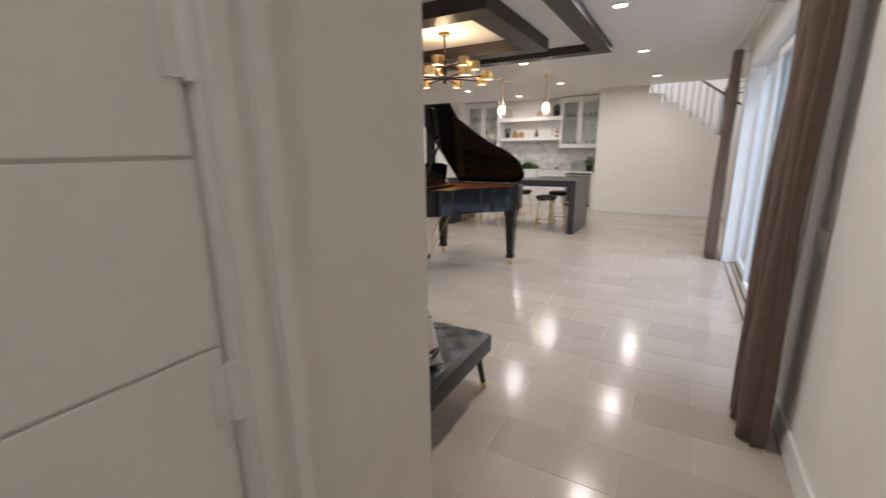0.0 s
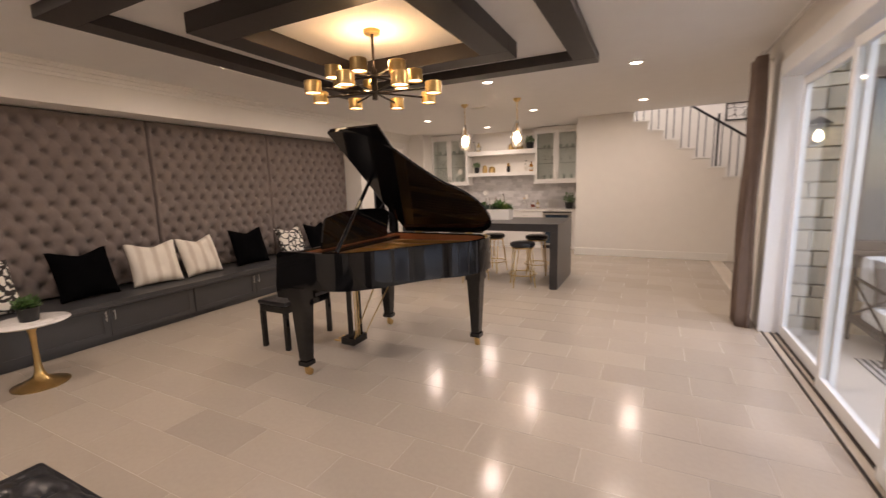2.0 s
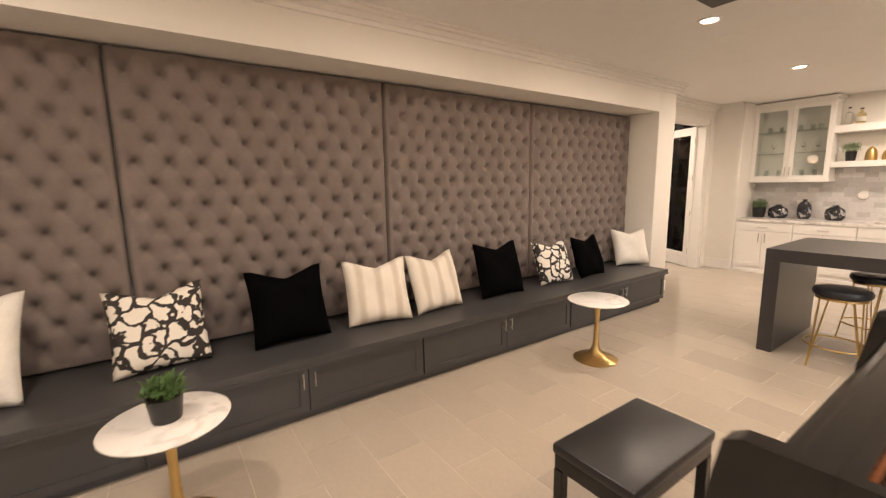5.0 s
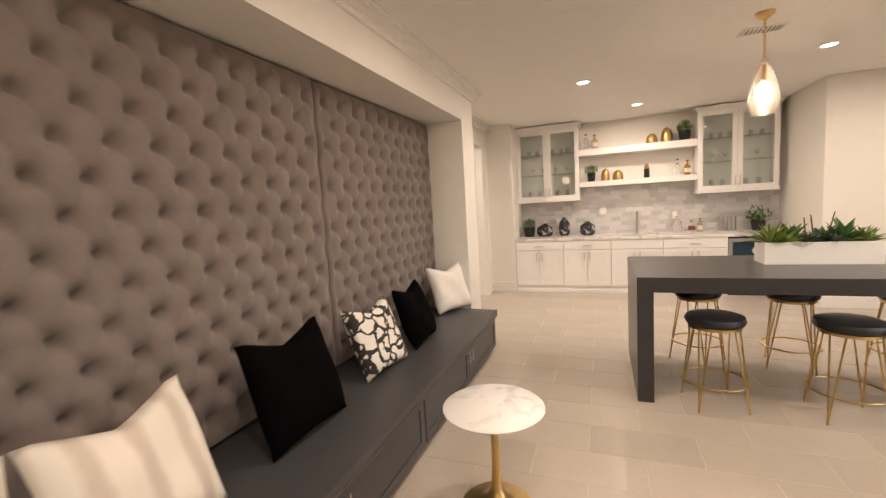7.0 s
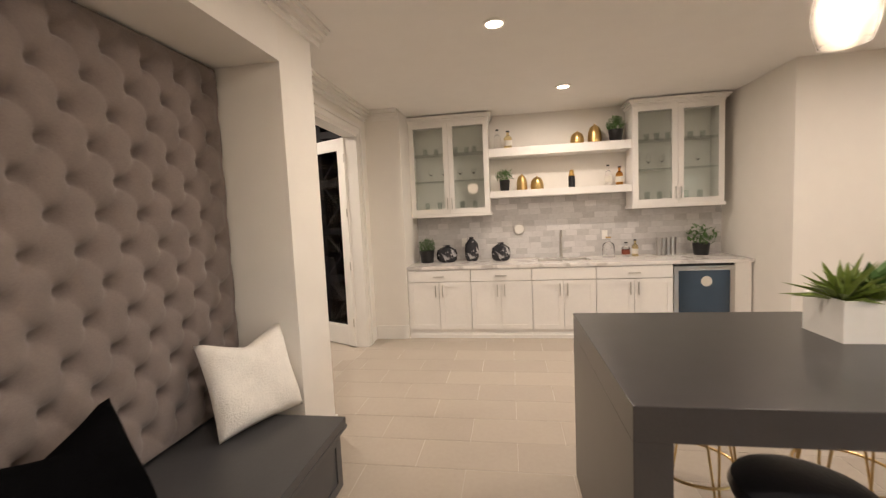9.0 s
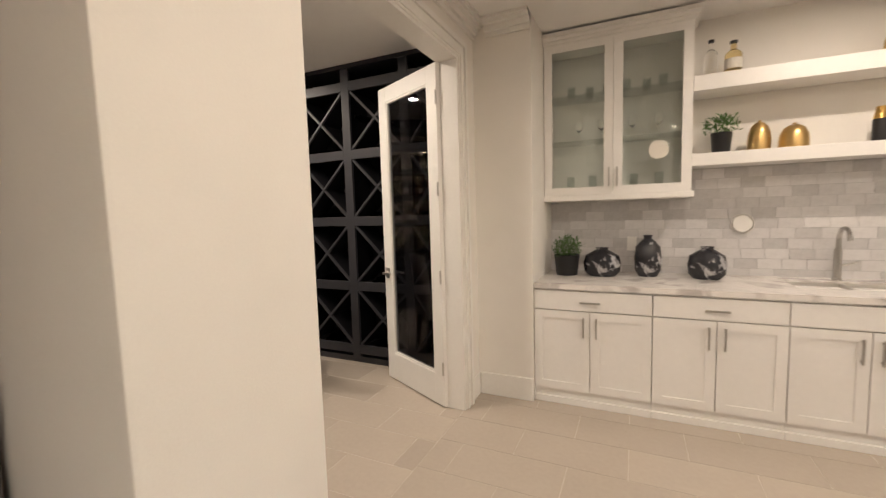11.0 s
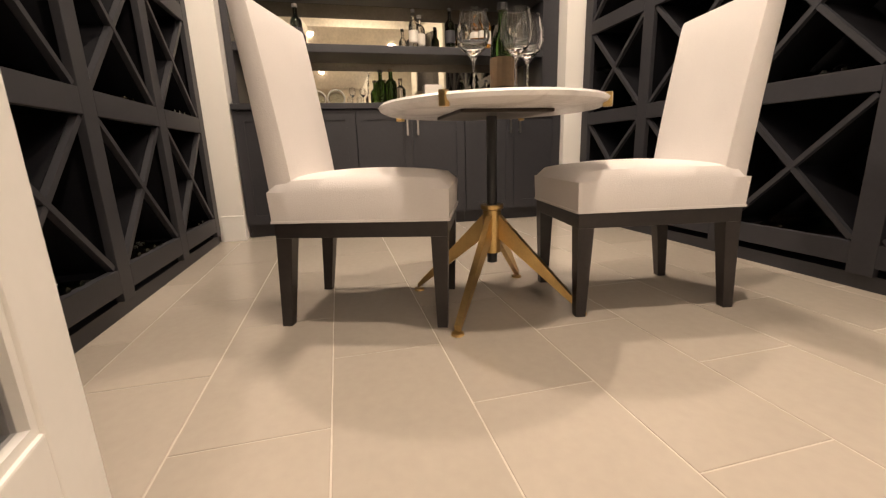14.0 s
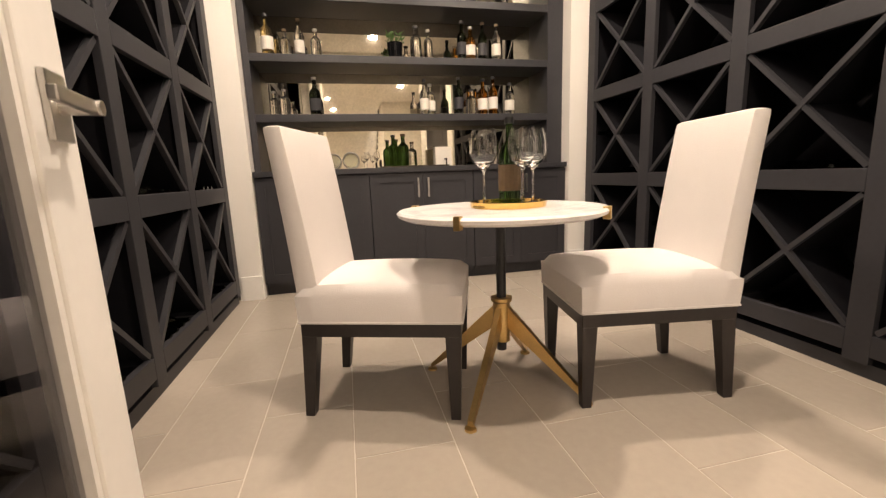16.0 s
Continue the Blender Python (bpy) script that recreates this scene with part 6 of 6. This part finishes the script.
def parsons_chair(at, turn):
    t = thing("dining_chair", at, "cream upholstered dining chair with dark wooden legs", "chair", "chairs round the bistro table", turn=turn)
    D, Wd = 0.285, 0.225
    for sx in (-1, 1):
        for sy in (-1, 1):
            lg = B()
            for (w0, z0, o0), (w1, z1, o1) in (((0.017, 0.0, 0.0), (0.027, 0.315, 0.0)),):
                bx_, by_ = sx * (D - 0.028), sy * (Wd - 0.028)
                splay = -0.012 if sx > 0 else -0.03
                a = [lg.verts.new((bx_ + (splay if sx < 0 else 0.0) + i * w0, by_ + j * w0, z0)) for i, j in ((-1, -1), (1, -1), (1, 1), (-1, 1))]
                b = [lg.verts.new((bx_ + i * w1, by_ + j * w1, z1)) for i, j in ((-1, -1), (1, -1), (1, 1), (-1, 1))]
                for i in range(4):
                    lg.faces.new((a[i], a[(i + 1) % 4], b[(i + 1) % 4], b[i]))
                lg.faces.new(a[::-1])
                lg.faces.new(b)
            part("leg", lg, M_WENGE, t, "dark wooden leg")
    part("apron", blk(-D, D, -Wd, Wd, 0.315, 0.365, bevel=0.003), M_WENGE, t, "dark wooden apron")
    n = 18
    bm = B()
    top = [[None] * (n + 1) for _ in range(n + 1)]
    bot = [[None] * (n + 1) for _ in range(n + 1)]
    for i in range(n + 1):
        for j in range(n + 1):
            u, v = 2 * i / n - 1, 2 * j / n - 1
            e = (1 - abs(u) ** 7) * (1 - abs(v) ** 7)
            crown_ = 0.022 * (1 - u * u) * (1 - v * v)
            top[i][j] = bm.verts.new((u * (D + 0.008), v * (Wd + 0.008), 0.478 + 0.028 * max(e, 0) ** 0.4 + crown_ - (0.0 if e > 0 else 0.012)))
            if i in (0, n) or j in (0, n):
                bot[i][j] = bm.verts.new((u * (D + 0.004), v * (Wd + 0.004), 0.366))
    for i in range(n):
        for j in range(n):
            bm.faces.new((top[i][j], top[i + 1][j], top[i + 1][j + 1], top[i][j + 1]))
    for i in range(n):
        for j0 in (0, n):
            bm.faces.new((top[i][j0], top[i + 1][j0], bot[i + 1][j0], bot[i][j0]))
            bm.faces.new((top[j0][i], top[j0][i + 1], bot[j0][i + 1], bot[j0][i]))
    part("seat", bm, M_CHAIR, t, "cream linen seat", True)
    bk = blk(-0.045, 0.045, -Wd + 0.012, Wd - 0.012, 0.0, 0.68, bevel=0.022)
    bmesh.ops.subdivide_edges(bk, edges=[e for e in bk.edges if abs(e.verts[0].co.z - e.verts[1].co.z) > 0.3], cuts=6)
    for v in bk.verts:
        z = v.co.z
        v.co.x = v.co.x * (1.05 - 0.3 * z / 0.665) - D + 0.036 - 0.075 * (z / 0.665) ** 1.3
        v.co.z = z + 0.368
    part("backrest", bk, M_CHAIR, t, "cream linen backrest", True)
    w = B()
    for q in ((-D - 0.006, D + 0.006, -Wd - 0.008, -Wd - 0.002), (-D - 0.006, D + 0.006, Wd + 0.002, Wd + 0.008), (D + 0.003, D + 0.009, -Wd, Wd), (-D - 0.009, -D - 0.003, -Wd, Wd)):
        box(w, q[0], q[1], q[2], q[3], 0.366, 0.373)
    part("welt", w, M_CHAIR, t, "cream piping")
    return t


c1 = parsons_chair((-8.24, 9.95, 0), 70.8)
copy_thing(c1, pose(-8.06, 10.89, 0, 0, 0, 261.0))

# ---- patio beyond the glass ----
ground = structure("ground", blk(0.82, 60, -40, 7.2, -0.2, -0.03), M_MORTAR, "pale paving ground outside", "ground")
pt = thing("pavement", (0.84, 1.0, -0.03), "pale square porcelain patio paving", "pavement", kind="structure")
pm = None
for i in range(5):
    for j in range(8):
        if pm is None:
            o = to_object("paver", blk(0, 0.746, 0, 0.746, 0, 0.022, bevel=0.002), M_PATIO)
            pm = o.data
        else:
            o = new("paver", pm)
        o.parent = pt
        o.location = (i * 0.75, j * 0.75, 0)
PWX, PWY = 7.5, 7.0
# Added wall, out of view; kept far and low to let sky light in.
structure("wall_patio", blk(PWX, PWX + 0.3, -2.0, PWY + 0.2, -0.03, 1.6), M_STONE, "unseen cream stone wall added across the patio", "wall")
WX0, WX1, WZ0, WZ1 = 1.27, 3.05, 0.86, 2.55
bm = B()
for q in ((0.82, WX0, -0.03, 4.6), (WX1, PWX, -0.03, 4.6), (WX0, WX1, -0.03, WZ0), (WX0, WX1, WZ1, 4.6)):
    box(bm, q[0], q[1], PWY, PWY + 0.18, q[2], q[3])
wall2 = structure("wall_patio_end", bm, M_MORTAR, "cream ledge-stone facade closing the patio", "wall")
rnd = random.Random(5)
STONE_H = (0.16, 0.21, 0.13, 0.19)
stone_meshes = {}
z, row = -0.02, 0
while z < 4.3:
    h = STONE_H[row % 4]
    x = 0.84 - rnd.uniform(0, 0.3)
    while x < 4.3:
        w = rnd.choice((0.26, 0.36, 0.48, 0.60))
        a, b = x, x + w
        x = b
        # stones are cut at the corner of the house and at the window
        a = max(a, 0.84)
        if z + h > WZ0 - 0.05 and z < WZ1 + 0.05:
            if a < WX0 and b > WX0 - 0.06:
                b = WX0 - 0.06
            if a < WX1 + 0.06 and b > WX1:
                a = WX1 + 0.06
            if a > WX0 - 0.07 and b < WX1 + 0.07:
                continue
        if b - a < 0.06:
            continue
        key = (round(b - a, 2), h)
        if key not in stone_meshes:
            o = to_object("stone", blk(0.006, key[0] - 0.006, -0.035, 0.02, 0.006, h - 0.006, bevel=0.012), M_STONE)
            stone_meshes[key] = o.data
        else:
            o = new("stone", stone_meshes[key])
        o.parent = wall2
        o.location = (a, PWY + rnd.uniform(-0.012, 0.012), z)
    z += h
    row += 1
wd = thing("window_1", (WX0, PWY, WZ0), "brown framed window in the stone facade", "window", kind="structure")
L, hh = WX1 - WX0, WZ1 - WZ0
for q in ((0, L, 0, 0.09), (0, L, hh - 0.09, hh), (0, 0.09, 0.09, hh - 0.09), (L - 0.09, L, 0.09, hh - 0.09), (L / 2 - 0.05, L / 2 + 0.05, 0.09, hh - 0.09)):
    part("window_frame", blk(q[0], q[1], -0.05, 0.06, q[2], q[3], bevel=0.004), M_BROWN, wd)
for x0, x1 in ((0.09, L / 2 - 0.05), (L / 2 + 0.05, L - 0.09)):
    part("pane", blk(x0, x1, 0.02, 0.026, 0.09, hh - 0.09), M_FACADEGLASS, wd, "pale reflecting glass")
part("window_sill", blk(-0.08, L + 0.08, -0.10, 0.0, -0.07, -0.001, bevel=0.006), M_BROWN, wd)
rug = thing("outdoor_rug", (2.35, 5.3, -0.008), "grey and black patterned outdoor rug", "rug")
part("mat", blk(-1.15, 1.15, -0.95, 0.95, 0, 0.012, bevel=0.002), M_RUG, rug)


def patio_sofa(at, turn, label):
    t = thing("outdoor_sofa", at, label, "sofa", "", turn=turn)
    part("base_frame", blk(-0.38, 0.40, -0.85, 0.85, 0.20, 0.25, bevel=0.008), M_DARKMETAL, t, "dark metal frame")
    for sy in (-0.83, 0.83):
        for sx, top in ((-0.36, 0.60), (0.38, 0.84)):
            part("leg", tube(B(), (sx, sy, 0), (sx, sy, top), 0.016, seg=8), M_DARKMETAL, t, "dark metal leg")
        br = B()
        tube(br, (-0.36, sy, 0.60), (0.38, sy, 0.62), 0.016, seg=8)
        tube(br, (-0.36, sy, 0.25), (0.38, sy, 0.60), 0.010, seg=8)
        tube(br, (-0.36, sy, 0.60), (0.38, sy, 0.25), 0.010, seg=8)
        part("arm", br, M_DARKMETAL, t, "dark metal crossed arm")
    for sy in (-0.41, 0.41):
        part("seat_cushion", blk(-0.38, 0.24, sy - 0.40, sy + 0.40, 0.252, 0.42, bevel=0.04), M_SOFA, t, "", True)
        part("back_cushion", blk(0.20, 0.37, sy - 0.40, sy + 0.40, 0.40, 0.84, bevel=0.06), M_SOFA, t, "", True)
    return t


patio_sofa((2.15, 6.42, -0.005), 90, "white cushioned outdoor sofa with dark metal arms")
cushion("cushion", M_GREYPILLOW, 0.42, 0.13, (1.55, 6.42, 0.43), 18, 0, "dark brown cushion on the white sofa", "cushions on the outdoor sofa", seed=31)
cushion("cushion", M_SOFA, 0.46, 0.15, (1.98, 6.46, 0.43), 18, 6, "white fringed cushion on the outdoor sofa", "cushions on the outdoor sofa", seed=32)
cushion("cushion", M_SOFA, 0.46, 0.15, (2.42, 6.46, 0.43), 18, -5, "white fringed cushion on the outdoor sofa", "cushions on the outdoor sofa", seed=33)
lt = thing("patio_table", (2.65, 5.35, 0.005), "low white patio table on dark legs", "table")
part("tabletop", blk(-0.5, 0.5, -0.35, 0.35, 0.36, 0.40, bevel=0.006), M_PATIO, lt)
for sx in (-0.44, 0.44):
    for sy in (-0.29, 0.29):
        part("leg", blk(sx - 0.02, sx + 0.02, sy - 0.02, sy + 0.02, 0, 0.36), M_DARKMETAL, lt)
sc = thing("wall_sconce", (0.95, PWY - 0.045, 1.98), "bronze lantern wall sconce, lit", "wall lamp")
part("backplate", blk(-0.05, 0.05, -0.015, 0.03, -0.10, 0.14, bevel=0.004), M_DARKMETAL, sc)
part("arm", tube(B(), (0, -0.015, 0.10), (0, -0.12, 0.10), 0.01), M_DARKMETAL, sc)
part("roof", lathe(B(), [(0, 0.16), (0.02, 0.15), (0.09, 0.09), (0.09, 0.08), (0, 0.08)], 16, (0, -0.12, 0)), M_DARKMETAL, sc)
part("glass_shade", lathe(B(), [(0.05, -0.12), (0.07, 0.078), (0.066, 0.078), (0.046, -0.12)], 16, (0, -0.12, 0)), M_PANE, sc)
part("bulb", lathe(B(), [(0, -0.08), (0.035, -0.05), (0.03, 0.0), (0, 0.04)], 12, (0, -0.12, 0)), M_PENDANT, sc, "glowing bulb")

# ---- floor tiles ----
TW, TL, GAP = 0.3225, 0.645, 0.0032
tile_mesh = {}


def lay_tiles(parent, x0, x1, y0, y1, ybase, xbase, keep, stuff_bm):
    k0, k1 = math.floor((y0 - ybase) / TW), math.ceil((y1 - ybase) / TW)
    for k in range(k0, k1):
        ya, yb = max(ybase + k * TW, y0), min(ybase + (k + 1) * TW, y1)
        if yb - ya < 0.02:
            continue
        off = xbase + (TL / 2 if k % 2 == 0 else 0.0)
        i0, i1 = math.floor((x0 - off) / TL), math.ceil((x1 - off) / TL)
        for i in range(i0, i1):
            xa, xb = max(off + i * TL, x0), min(off + (i + 1) * TL, x1)
            if xb - xa < 0.02:
                continue
            if keep(xa, ya):
                key = (round(xb - xa, 3), round(yb - ya, 3))
                if key not in tile_mesh:
                    w, h = key
                    g = GAP / 2
                    bm = B()
                    lo = [bm.verts.new(v) for v in ((g, g, -0.002), (w - g, g, -0.002), (w - g, h - g, -0.002), (g, h - g, -0.002))]
                    c = g + 0.001
                    hi = [bm.verts.new(v) for v in ((c, c, 0.0), (w - c, c, 0.0), (w - c, h - c, 0.0), (c, h - c, 0.0))]
                    for a in range(4):
                        bm.faces.new((lo[a], lo[(a + 1) % 4], hi[(a + 1) % 4], hi[a]))
                    bm.faces.new(hi)
                    o = to_object("tile", bm, M_TILE)
                    tile_mesh[key] = o.data
                else:
                    o = new("tile", tile_mesh[key])
                o.parent = parent
                o.location = (xa, ya, 0.0)
            else:
                g = GAP / 2
                box(stuff_bm, xa + g, xb - g, ya + g, yb - g, -0.0019, 0.0)


sb = B()
lay_tiles(FLOOR_MAIN, -6.41, 0.62, -1.6, 12.33, 2.075, -0.76, lambda x, y: -5.3 < x < 0.62 and 1.4 < y < 11.0, sb)
lay_tiles(FLOOR_MAIN, 0.82, 2.6, 7.3, SWY, 2.075, -0.76, lambda x, y: False, sb)
part("tile_field", sb, M_TILE, FLOOR_MAIN)["kind"] = "stuff"
sb = B()
lay_tiles(FLOOR_WINE, -10.35, -6.41, 8.64, 12.1, 10.41, -7.52, lambda x, y: True, sb)
part("tile_field", sb, M_TILE, FLOOR_WINE)["kind"] = "stuff"
